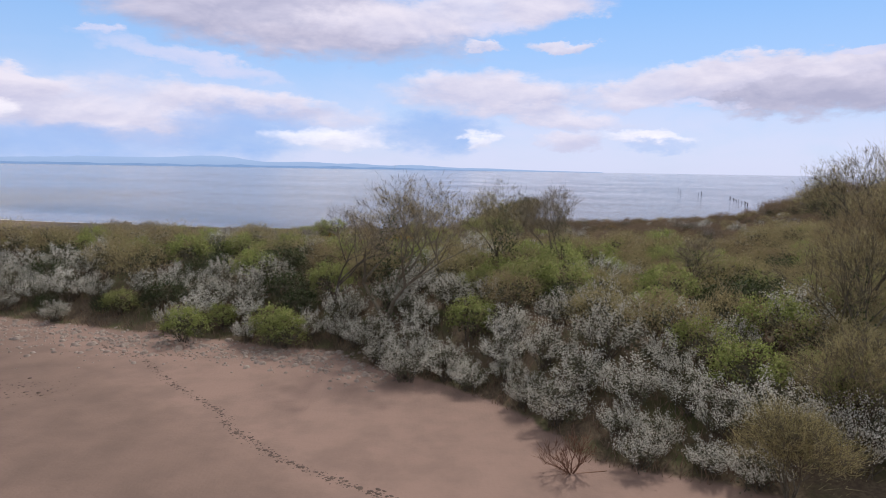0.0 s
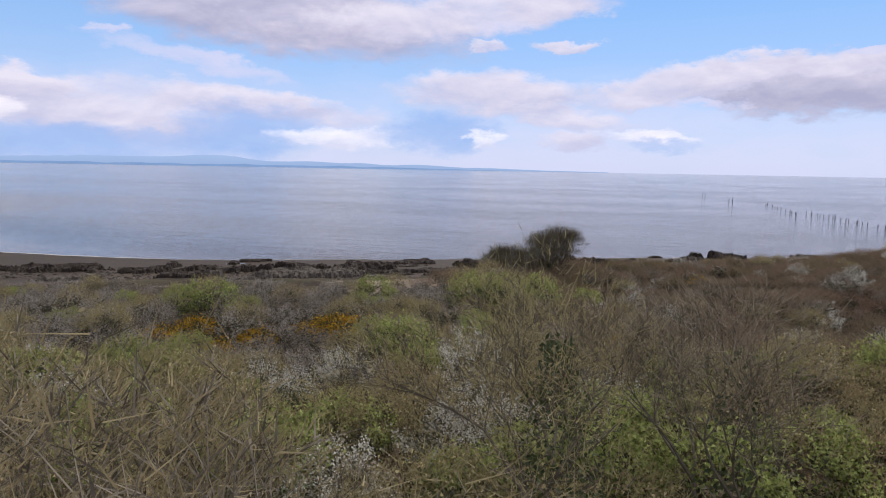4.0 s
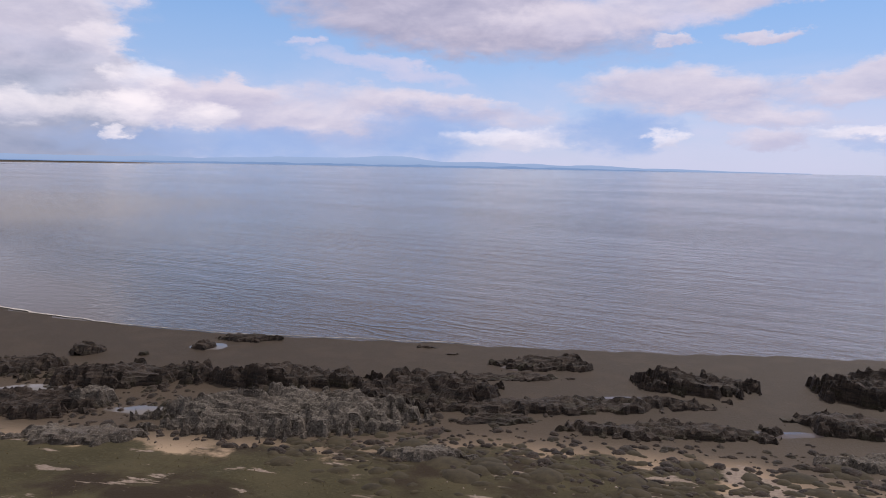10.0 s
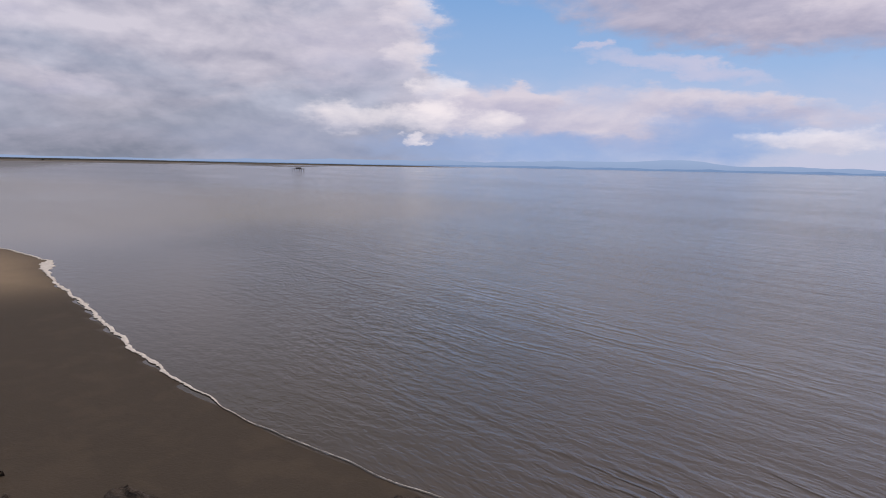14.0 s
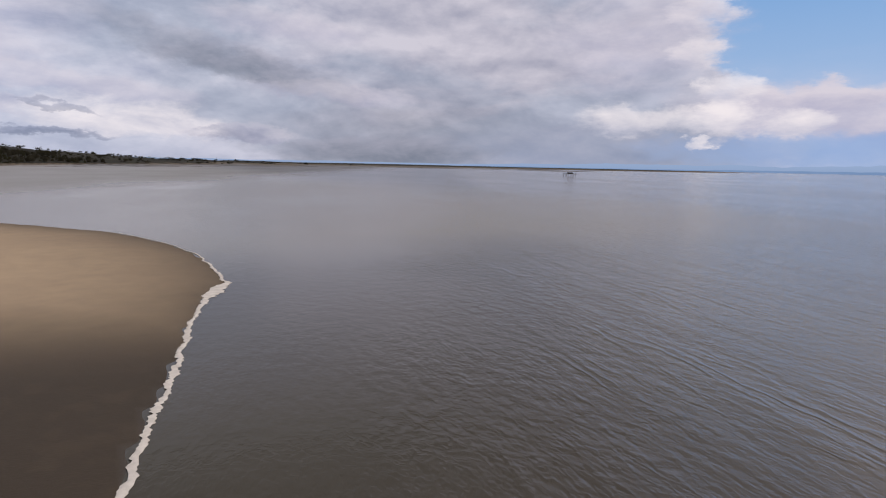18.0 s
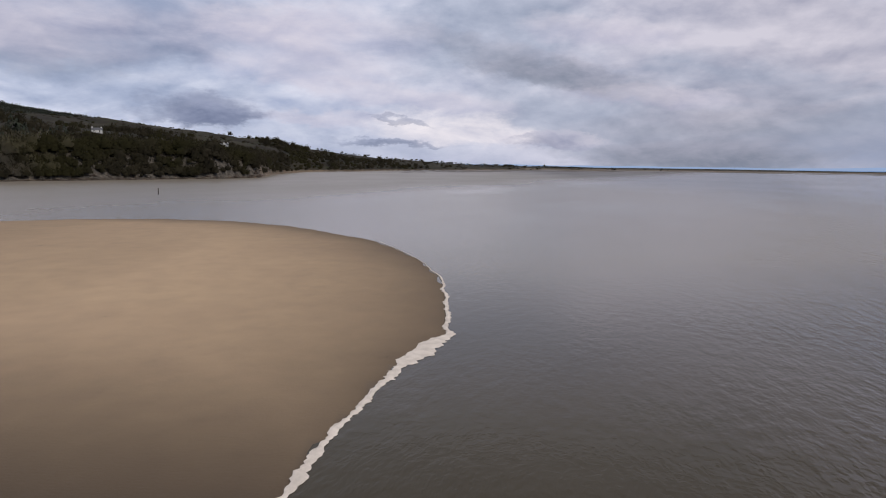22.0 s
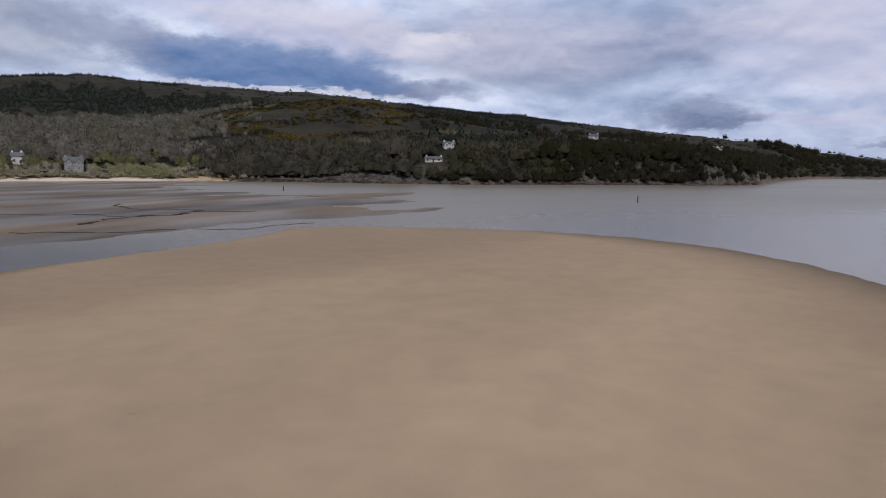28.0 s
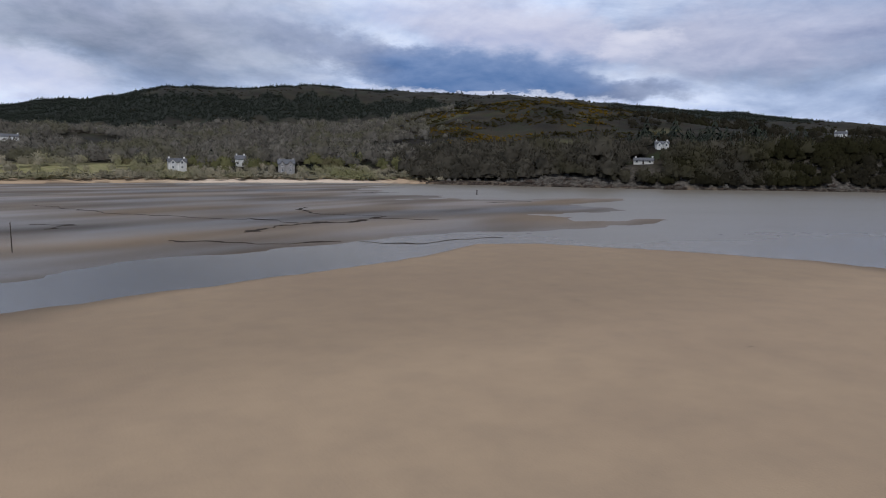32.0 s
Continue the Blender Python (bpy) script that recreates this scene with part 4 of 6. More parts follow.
# ---- plants ----
class Tris:
    """Gathers thin triangles and small leaves into one mesh."""

    def __init__(self, seed):
        self.v, self.f, self.r = [], [], random.Random(seed)

    def leaf(self, p, size, up=0.3):
        r = self.r
        a = Vector((r.gauss(0, 1), r.gauss(0, 1), r.gauss(0, 1) * (1 - up) + up)).normalized()
        b = a.orthogonal().normalized()
        b.rotate(Matrix.Rotation(r.uniform(0, math.tau), 3, a))
        c = a.cross(b)
        s, w = size * r.uniform(0.7, 1.3), size * r.uniform(0.45, 0.75)
        p, i = Vector(p), len(self.v)
        if size < 0.125:
            self.v += [p, p + b * s + c * w * 0.55, p + b * s * 0.75 - c * w * 0.7]
            self.f.append((i, i + 1, i + 2))
            return
        self.v += [p, p + b * s * 0.5 + c * w * 0.5, p + b * s, p + b * s * 0.5 - c * w * 0.5]
        self.f.append((i, i + 1, i + 2, i + 3))

    def twig(self, p, way, length, width):
        way = Vector(way).normalized()
        side = way.orthogonal().normalized()
        side.rotate(Matrix.Rotation(self.r.uniform(0, math.tau), 3, way))
        p, i = Vector(p), len(self.v)
        bend = Vector((self.r.gauss(0, 0.1), self.r.gauss(0, 0.1), 0.06)) * length
        self.v += [p - side * width / 2, p + side * width / 2, p + way * length + bend]
        self.f.append((i, i + 1, i + 2))

    def tube(self, p, q, a, b, sides=4):
        p, q = Vector(p), Vector(q)
        way = (q - p).normalized()
        u = way.orthogonal().normalized()
        w, i = way.cross(u), len(self.v)
        for c, rad in ((p, a), (q, b)):
            self.v += [c + (u * math.cos(math.tau * k / sides) + w * math.sin(math.tau * k / sides)) * rad for k in range(sides)]
        self.f += [(i + k, i + (k + 1) % sides, i + sides + (k + 1) % sides, i + sides + k) for k in range(sides)]

    def mesh(self, name, mat):
        return mesh_of(name, self.v, self.f, mat)


def dome(r, rx, rz, flat=0.0):
    """A point in the upper part of a rounded crown, nearer its skin."""
    while True:
        v = Vector((r.gauss(0, 1), r.gauss(0, 1), r.gauss(0, 1)))
        if v.length > 0.01:
            v.normalize()
            if v.z > -0.35 + flat:
                break
    k = r.uniform(0.55, 1.0) ** 0.6
    return Vector((v.x * rx * k, v.y * rx * k, rz * (0.5 + 0.5 * v.z * k)))


def stems(t, count, rx, rz, thick=0.035, sides=3):
    for _ in range(count):
        e = dome(t.r, rx * 0.8, rz * 0.85)
        b = Vector((t.r.gauss(0, 0.12 * rx), t.r.gauss(0, 0.12 * rx), -0.2))
        m = b.lerp(e, 0.5) + Vector((t.r.gauss(0, 0.12), t.r.gauss(0, 0.12), 0.15)) * rx * 0.5
        t.tube(b, m, thick, thick * 0.65, sides)
        t.tube(m, e, thick * 0.65, thick * 0.2, sides)


def shade_core(root, seed, rx, rz, count=26):
    """Dark leaves set inside a bush, to paint the shade in its gaps."""
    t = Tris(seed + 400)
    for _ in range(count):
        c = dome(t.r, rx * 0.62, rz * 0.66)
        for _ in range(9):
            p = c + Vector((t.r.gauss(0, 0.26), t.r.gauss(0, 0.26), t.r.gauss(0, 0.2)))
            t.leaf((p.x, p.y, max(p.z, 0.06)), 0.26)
    tagged(link_part("heartwood", t.mesh("heartwood", M_BUSH_SHADE), root), kind="stuff")


def bush(name, seed, rx, rz, parts, label, category, stem_count=12, thick=0.035):
    """parts: (name, material, how many lobes, pieces a lobe, spread, piece size, 'leaf' or 'twig')."""
    root = thing(name, 0, 0, -50, label, category)
    t = Tris(seed)
    stems(t, stem_count, rx, rz, thick)
    link_part("trunk", t.mesh("trunk", M_BARK), root)
    for pname, mat, lobes, per, spread, size, sort in parts:
        t, lobe_of = Tris(seed * 7 + len(pname)), []
        for _ in range(lobes):
            c = dome(t.r, rx, rz)
            inner = c.lerp(Vector((0, 0, rz * 0.4)), 0.45)
            here = spread * t.r.uniform(0.6, 1.4)
            for _ in range(int(per * t.r.uniform(0.5, 1.4))):
                p = c + Vector((t.r.gauss(0, here), t.r.gauss(0, here), t.r.gauss(0, here * 0.75)))
                if p.z < 0.05:
                    p.z = t.r.uniform(0.05, 0.4)
                if sort == "leaf":
                    t.leaf(p, size)
                else:
                    out = Vector((p.x, p.y, p.z * 0.6 + 0.5)) + Vector((t.r.gauss(0, 0.8), t.r.gauss(0, 0.8), t.r.gauss(0.1, 0.6))) * rx
                    t.twig(p, out, size * t.r.uniform(0.6, 1.4), 0.026)
                lobe_of += [inner] * (len(t.v) - len(lobe_of))
        me = t.mesh(pname, mat)
        if sort == "leaf":
            # leaves are shaded clump by clump
            me.polygons.foreach_set("use_smooth", np.ones(len(me.polygons), bool))
            me.normals_split_custom_set_from_vertices([((p - q).normalized() + Vector((0, 0, 0.85))).normalized() for p, q in zip(t.v, lobe_of)])
        tagged(link_part(pname, me, root), kind="stuff")
    shade_core(root, seed, rx, rz)
    return root


def plumes(name, seed, rx, rz, count, per, size, label, petals=None):
    """A blackthorn: dark stems with side shoots, each set close with blossom."""
    root = thing(name, 0, 0, -50, label, "bush")
    wood_, white = Tris(seed), Tris(seed + 3)
    r = wood_.r
    for _ in range(count):
        e = dome(r, rx, rz * 1.05, 0.15)
        b = Vector((r.gauss(0, 0.15 * rx), r.gauss(0, 0.15 * rx), -0.15))
        m = b.lerp(e, 0.5) + Vector((r.gauss(0, 0.1), r.gauss(0, 0.1), 0.1)) * rx
        wood_.tube(b, m, 0.03, 0.02, 3)
        wood_.tube(m, e, 0.02, 0.006, 3)
        shoots = [(m.lerp(e, 0.2), e)]
        for _ in range(9):
            s = m.lerp(e, r.uniform(-0.2, 0.95))
            way = (e - b).normalized() + Vector((r.gauss(0, 0.6), r.gauss(0, 0.6), r.gauss(0.35, 0.4)))
            shoots.append((s, s + way.normalized() * r.uniform(0.25, 0.6)))
        for s, q in shoots:
            wood_.twig(s, q - s, (q - s).length, 0.018)
            n = int(per * r.uniform(0.5, 1.3))
            for i in range(n):
                p = s.lerp(q, (i + r.random()) / n * 0.98 + 0.05)
                if p.z > 0.15:
                    white.leaf(p + Vector((r.gauss(0, 0.085), r.gauss(0, 0.085), r.gauss(0, 0.085))), size)
    # added dark leaves within the blackthorn: its inner shade as colour
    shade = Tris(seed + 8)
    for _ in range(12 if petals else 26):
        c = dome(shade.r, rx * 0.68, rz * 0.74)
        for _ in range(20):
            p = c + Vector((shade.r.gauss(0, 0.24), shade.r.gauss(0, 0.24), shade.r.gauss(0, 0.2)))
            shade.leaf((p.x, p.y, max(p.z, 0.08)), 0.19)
    tagged(link_part("foliage", shade.mesh("foliage", M_BUSH_SHADE), root), kind="stuff")
    link_part("trunk", wood_.mesh("trunk", M_BARK), root)
    tagged(link_part("blossom", white.mesh("blossom", petals or M_BLOSSOM), root), kind="stuff")
    return root


def grow(t, p, way, length, rad, depth, spread, leafy, tips):
    """Branches of a bare tree."""
    r = t.r
    n = 3 if depth > 2 else 2
    q = p
    for k in range(n):
        way = (way + Vector((r.gauss(0, 0.13), r.gauss(0, 0.13), 0.05))).normalized()
        e = q + way * length / n
        f = 1 - 0.45 * (k + 1) / n
        t.tube(q, e, rad * (1 - 0.45 * k / n), rad * f, 5 if depth > 3 else 3)
        q = e
        if depth <= 3 and k < n - 1 and depth > 0:
            side = (way + Vector((r.gauss(0, 1), r.gauss(0, 1), r.gauss(0.15, 0.5))) * spread).normalized()
            grow(t, q, side, length * 0.6, rad * 0.4, depth - 2 if depth > 1 else 0, spread, leafy, tips)
    if depth <= 0:
        tips.append(q)
        for _ in range(leafy):
            t.twig(q - way * length * r.uniform(0, 0.7), way + Vector((r.gauss(0, 0.6), r.gauss(0, 0.6), r.gauss(0.25, 0.4))), r.uniform(0.25, 0.55), 0.02)
        return
    for i in range(r.choice((2, 3, 3)) if depth > 1 else 3):
        turn = r.uniform(0, math.tau)
        side = Vector((math.cos(turn), math.sin(turn), r.uniform(0.1, 0.5)))
        grow(t, q, (way + side * spread * r.uniform(0.7, 1.2)).normalized(), length * r.uniform(0.62, 0.82), rad * 0.52, depth - 1, spread, leafy, tips)


def bare_tree(x, y, tall, seed, label, ivy=0, spread=0.62, lean=(0, 0), stems_up=1, wood=None, depth=5, leafy=3, haze=0, wide=1.0, domed=0.22, twigs=None):
    z = height(x, y) - 0.15
    root = thing("bare_tree", x, y, z, label, "tree", "bare trees")
    t, tips = Tris(seed), []
    for i in range(stems_up):
        a = math.tau * i / max(stems_up, 1) + seed
        way = Vector((lean[0] + (0.35 * math.cos(a) if stems_up > 1 else 0), lean[1] + (0.35 * math.sin(a) if stems_up > 1 else 0), 1)).normalized()
        grow(t, Vector((0, 0, 0)), way, tall * 0.30, tall * 0.015 * (1 if stems_up == 1 else 0.75), depth, spread, leafy, tips)
    high = max(v.z for v in t.v)
    k = tall / high
    for v in t.v:
        v *= k
        v.x, v.y = v.x * wide, v.y * wide
    reach = max(math.hypot(v.x, v.y) for v in t.v)
    for v in t.v:
        v.z *= 1 - domed * (math.hypot(v.x, v.y) / reach) ** 2
    link_part("trunk", t.mesh("trunk", wood or M_BARK), root, "trunk and bare spreading limbs")
    c = Tris(seed + 50)
    for p in tips:
        p = Vector((p.x * k * wide, p.y * k * wide, p.z * k))
        p.z *= 1 - domed * (math.hypot(p.x, p.y) / reach) ** 2
        for _ in range(6):
            c.twig(p + Vector((c.r.gauss(0, 0.28), c.r.gauss(0, 0.28), c.r.gauss(-0.1, 0.28))), Vector((p.x, p.y, 0)).normalized() * 0.55 + Vector((c.r.gauss(0, 0.45), c.r.gauss(0, 0.45), c.r.gauss(0.6, 0.35))), c.r.uniform(0.3, 0.75), 0.021)
        for _ in range(haze):
            c.leaf(p + Vector((c.r.gauss(0, 0.35), c.r.gauss(0, 0.35), c.r.gauss(0, 0.3))), 0.07)
    tagged(link_part("crown", c.mesh("crown", twigs or (M_TWIG_OLIVE if haze else M_TWIG)), root), kind="stuff")
    if ivy:
        v = Tris(seed + 90)
        for i in range(ivy):
            zz = tall * v.r.uniform(0.05, 0.72)
            wide = tall * (0.035 + 0.10 * v.r.random() * math.sin(min(1.0, zz / tall * 1.5) * math.pi))
            a = v.r.uniform(0, math.tau)
            v.leaf((lean[0] * zz + wide * math.cos(a), lean[1] * zz + wide * math.sin(a), zz), 0.2)
        link_part("ivy", v.mesh("ivy", M_IVY), root, "dark green ivy on the trunk")["kind"] = "stuff"
    return root


PLANTS = {
    "blossom": [plumes("blackthorn_bush", 11 + i, 1.6 + 0.2 * i, 2.3 + 0.3 * i, 36, 14, 0.076, "dark-stemmed blackthorn bush covered in white blossom") for i in range(3)],
    "green": [bush("hawthorn_bush", 31 + i, 1.5 + 0.25 * i, 2.4 + 0.3 * i, [("foliage", M_GREEN, 58, 48, 0.21, 0.124, "leaf"), ("brushwood", M_TWIG_OLIVE, 16, 14, 0.3, 0.4, "twig")], "hawthorn bush in fresh green leaf", "bush", 9, 0.05) for i in range(3)],
    "olive": [bush("bare_shrub", 51 + i, 1.7 + 0.2 * i, 2.4 + 0.35 * i, [("brushwood", M_TWIG_OLIVE, 46, 24, 0.34, 0.42, "twig"), ("foliage", M_BUDS, 52, 30, 0.27, 0.105, "leaf")], "olive-brown shrub of dense fine twigs in bud", "bush", 12) for i in range(3)],
    "grey": [plumes("blackthorn_thicket", 71 + i, 1.7 + 0.2 * i, 1.5 + 0.2 * i, 30, 9, 0.068, "low grey blackthorn thicket with lichened twigs and buds", M_LICHEN) for i in range(3)],
    "dry": [bush("bramble_clump", 91 + i, 1.2 + 0.2 * i, 0.8 + 0.12 * i, [("brushwood", M_DRY, 30, 22, 0.32, 0.5, "twig"), ("foliage", M_DRY, 22, 12, 0.3, 0.08, "leaf")], "brown clump of dead bracken and bramble", "bramble", 5, 0.02) for i in range(2)],
    "heath": [bush("heath_shrub", 151 + i, 1.5 + 0.25 * i, 1.6 + 0.25 * i, [("brushwood", M_HEATH, 50, 26, 0.32, 0.4, "twig"), ("foliage", M_HEATH, 40, 24, 0.27, 0.09, "leaf")], "dark brown leafless heath shrub", "bush", 10, 0.025) for i in range(2)],
    "gorse": [bush("gorse_bush", 111 + i, 1.25 + 0.3 * i, 1.3 + 0.15 * i, [("brushwood", M_SPINE, 40, 24, 0.22, 0.22, "twig"), ("blossom", M_GORSE, 54, 36, 0.16, 0.10, "leaf")], "spiny gorse bush thick with yellow flowers", "bush", 8) for i in range(2)],
    "dark": [bush("ivy_bush", 131, 1.7, 2.2, [("foliage", M_IVY, 56, 60, 0.28, 0.10, "leaf"), ("brushwood", M_TWIG, 12, 12, 0.3, 0.4, "twig")], "dark evergreen bush overgrown with ivy", "bush", 8, 0.05)],
}
GROUPS = {"blossom": "blackthorn bushes in blossom", "green": "green hawthorns", "olive": "bare shrubs", "grey": "blackthorn thickets", "dry": "bracken clumps", "gorse": "gorse bushes", "heath": "heath shrubs", "dark": "ivy bushes"}
for key, kinds in PLANTS.items():
    for ob in kinds:
        tagged(ob, group=GROUPS[key])
USED = set()


def plant(kind, x, y, scale=1.0, rng=random, z=None, tall=1.0):
    src = PLANTS[kind][rng.randrange(len(PLANTS[kind]))]
    m = pose(x, y, (height(x, y) if z is None else z) - 0.05, 0, 0, rng.uniform(0, 360)) @ Matrix.Diagonal((scale, scale, scale * tall, 1))
    if src.name in USED:
        ob = copy_thing(src, m)
        ob.scale = (scale, scale, scale * tall)
    else:
        USED.add(src.name)
        src.matrix_basis = m


# the trees that stand out
bare_tree(-3.6, 46.4, 11.6, 3, "tall leafless tree with an ivy-clad trunk", 420, 0.72, (0.0, 0.0), 3, M_BARK_GREY, 5, 4, 1, 1.6)
bare_tree(-8.0, 49.5, 9.6, 4, "leafless tree with fine spreading twigs", 0, 0.72, (0.05, 0), 1, M_BARK, 5, 4, 0, 1.25)
bare_tree(5.6, 56.5, 10.2, 8, "leafless tree whose trunk is dark with ivy", 1100, 0.72, (0, 0), 2, M_BARK_GREY, 5, 4, 1, 1.2)
bare_tree(10.6, 57.5, 9.4, 9, "leafless tree with fine spreading twigs", 300, 0.72, (0.05, 0), 2, M_BARK_GREY, 5, 4)
bare_tree(19.6, 48.8, 5.6, 12, "small leafless tree with a crooked dark trunk", 60, 0.6, (0, 0), 1, M_BARK, 4, 4)
bare_tree(26.5, 39.5, 11.4, 14, "tall bare tree with upright limbs", 0, 0.6, (0.05, 0.1), 2, M_BARK, 5, 4, 2)
bare_tree(31.0, 44.5, 12.0, 15, "tall bare tree with upright limbs", 80, 0.62, (0, 0.05), 2, M_BARK, 5, 4, 2)
bare_tree(37.0, 52.0, 11.5, 17, "tall bare tree with upright limbs", 0, 0.62, (0, 0), 2, M_BARK, 5, 3, 2)
bare_tree(18.2, 27.0, 6.2, 18, "many-stemmed bare shrubby tree with olive twigs", 0, 0.6, (0, 0), 5, M_BARK_GREY, 4, 6, 4)
bare_tree(14.2, 24.5, 4.8, 19, "many-stemmed bare shrubby tree with olive twigs", 0, 0.6, (0, 0), 5, M_BARK_GREY, 4, 6, 4)
bare_tree(21.5, 32.5, 7.6, 20, "many-stemmed bare shrubby tree with olive twigs", 60, 0.6, (0, 0), 4, M_BARK_GREY, 4, 6, 4)
bare_tree(14.2, 106.4, 6.3, 23, "domed leafless tree of fine upright twigs", 60, 0.7, (0, 0), 9, M_BARK, 4, 7, 6, 1.4, 0.6, M_TWIG_DARK)
bare_tree(9.6, 104.6, 4.7, 26, "domed leafless tree of fine upright twigs", 0, 0.7, (0, 0), 8, M_BARK, 4, 6, 5, 1.5, 0.6, M_TWIG_DARK)
bare_tree(24.6, 35.5, 8.5, 24, "tall bare tree with upright limbs", 0, 0.6, (0, 0), 3, M_BARK, 5, 4, 2)


def scatter_bushes():
    rng = random.Random(21)
    taken = []

    def free(x, y, gap):
        return all((x - a) ** 2 + (y - b) ** 2 > (gap + g) ** 2 * 0.25 for a, b, g in taken)

    def put(kind, x, y, s, gap=None, tall=1.0):
        taken.append((x, y, gap or 3.0 * s))
        plant(kind, x, y, s, rng, None, tall)

    # bushes that can be told apart
    thicket = [("blossom", 4.5, 41.0, 1.0), ("blossom", 10.4, 41.0, 1.15), ("blossom", 7.6, 40.2, 0.9), ("blossom", 12.6, 40.6, 0.9), ("blossom", 13.7, 54.0, 1.1), ("blossom", 16.0, 53.4, 0.9), ("blossom", -2.0, 39.2, 1.0), ("blossom", 0.6, 38.9, 0.9), ("green", 14.6, 41.9, 1.15), ("green", 5.4, 53.6, 1.3), ("green", 6.5, 47.2, 1.2), ("green", 8.9, 46.6, 1.2), ("dark", 8.8, 44.4, 1.0), ("green", 2.4, 43.0, 1.1), ("green", -11.2, 45.8, 0.9), ("green", 8.0, 60.5, 1.35), ("green", 11.2, 59.5, 1.25), ("green", 9.4, 51.5, 1.35), ("green", 11.5, 49.5, 1.2), ("green", 3.2, 49.5, 1.15), ("green", 16.2, 45.5, 1.15), ("dark", 19.5, 42.0, 1.4), ("dark", 22.0, 43.5, 1.3), ("green", -19.0, 47.5, 1.0), ("green", -12.2, 47.3, 1.1), ("green", -16.5, 57.5, 1.3), ("dark", -14.0, 58.5, 1.3)]
    dunes = [("green", -24.0, 62.0, 1.3), ("green", -20.0, 66.0, 1.2), ("dark", -2.5, 55.0, 1.3), ("green", 4.9, 88.6, 1.2), ("green", 7.0, 88.2, 1.25), ("green", 6.1, 90.4, 1.1), ("green", 10.2, 91.4, 1.2), ("green", 14.6, 93.6, 0.85), ("heath", 6.0, 94.0, 1.2), ("heath", 8.6, 95.6, 1.3), ("heath", 5.0, 97.0, 1.0), ("heath", 11.0, 96.5, 1.2), ("green", -3.4, 94.4, 0.8), ("green", -14.5, 86.0, 1.1), ("green", 0.2, 76.0, 1.2), ("green", -1.5, 79.0, 0.9), ("gorse", -4.4, 83.2, 1.15), ("gorse", -2.4, 83.4, 0.9), ("gorse", -6.2, 82.0, 1.0), ("gorse", -5.6, 84.6, 0.8), ("gorse", -9.0, 79.6, 1.0), ("gorse", -13.2, 80.6, 1.1), ("gorse", -15.0, 79.0, 1.0), ("gorse", -11.0, 78.0, 0.8), ("gorse", 14.0, 80.0, 0.8), ("gorse", 16.0, 84.0, 0.7), ("gorse", 27.0, 101.0, 0.8)]
    for kind, x, y, s in thicket + dunes:
        put(kind, x, y, s, 2.2 * s)
    for x, y, s in ((4.5, 98.5, 0.85), (7.0, 99.5, 0.9), (9.0, 102.0, 0.85), (11.5, 101.0, 1.0), (14.0, 103.0, 1.05), (16.5, 104.0, 1.0), (12.0, 106.0, 0.95), (15.5, 107.5, 1.0), (18.0, 106.5, 0.9), (17.5, 109.5, 0.85), (13.5, 109.0, 0.8), (20.5, 108.0, 0.8), (19.5, 103.0, 0.8), (10.0, 105.0, 0.7), (0.6, 100.4, 0.6), (2.4, 102.2, 0.7), (3.6, 104.4, 0.65), (-1.6, 98.8, 0.6)):
        put("heath" if y > 100 else "olive", x, y, s * 1.1, 1.6 * s)
    # the thicket behind the cove: blossom along its edge, green and bare shrubs within
    for _ in range(4000):
        y = rng.uniform(24, 74)
        x = rng.uniform(-0.72 * y - 6, 0.72 * y + 6)
        ys = float(np.interp(x, *SOUTH))
        if y < ys + 1.2 or x < -58 or len(taken) > 400:
            continue
        d = y - ys
        white = 0.78 if d < 10 else 0.40 if d < 20 else 0.16
        if x > 17:
            white *= 0.25
        if x < -4:
            white *= 0.75
        if d < 11 and -4 < x < 13:
            white = 1.2
        u = rng.random()
        patch = noise.noise((x * 0.11, y * 0.11, 3.0))
        kind = "blossom" if u < white + 0.25 * patch else "green" if u < white + (0.30 if x > -4 else 0.14) - 0.1 * patch else "dark" if u > (0.95 if x > -4 else 0.80) else "olive"
        s = rng.uniform(0.85, 1.3) if d > 4 else rng.uniform(0.65, 1.0)
        if d > 24:
            s *= 0.95 if x > -4 else 0.72
        if free(x, y, 2.1 * s):
            put(kind, x, y, s, 2.1 * s)
    # the low thicket and bracken beyond
    count = len(taken)
    for _ in range(9000):
        y = rng.uniform(70, 127)
        x = rng.uniform(-0.66 * y + 6, 0.6 * y)
        top = 97 + 0.45 * max(x, 0) + 0.8 * max(x - 15, 0)
        if y > min(top, 127) or x < -56 or x > 62 or len(taken) > count + 900:
            continue
        east = x > 9 + 4 * noise.noise((x * 0.1, y * 0.1, 5))
        u = rng.random() + 0.3 * noise.noise((x * 0.13, y * 0.13, 8.0))
        if east:
            kind = "heath" if u < 0.35 else "dry" if u < 0.70 else "grey" if u < 0.84 else "blossom" if u < 0.92 else "olive"
        else:
            kind = "grey" if u < 0.78 else "olive" if u < 0.90 else "dry" if u < 0.97 else "green"
        s = rng.uniform(0.7, 1.15) * (0.75 if y > 92 else 1.0)
        if kind in ("blossom", "olive", "green"):
            s *= 0.72
        if free(x, y, 1.5 * s):
            put(kind, x, y, s, 1.5 * s)
    # the knoll by the sea
    for _ in range(60):
        x, y = rng.uniform(58, 100), rng.uniform(92, 130)
        put("heath" if rng.random() < 0.6 else "dark" if rng.random() < 0.4 else "dry", x, y, rng.uniform(1.0, 1.6))


scatter_bushes()


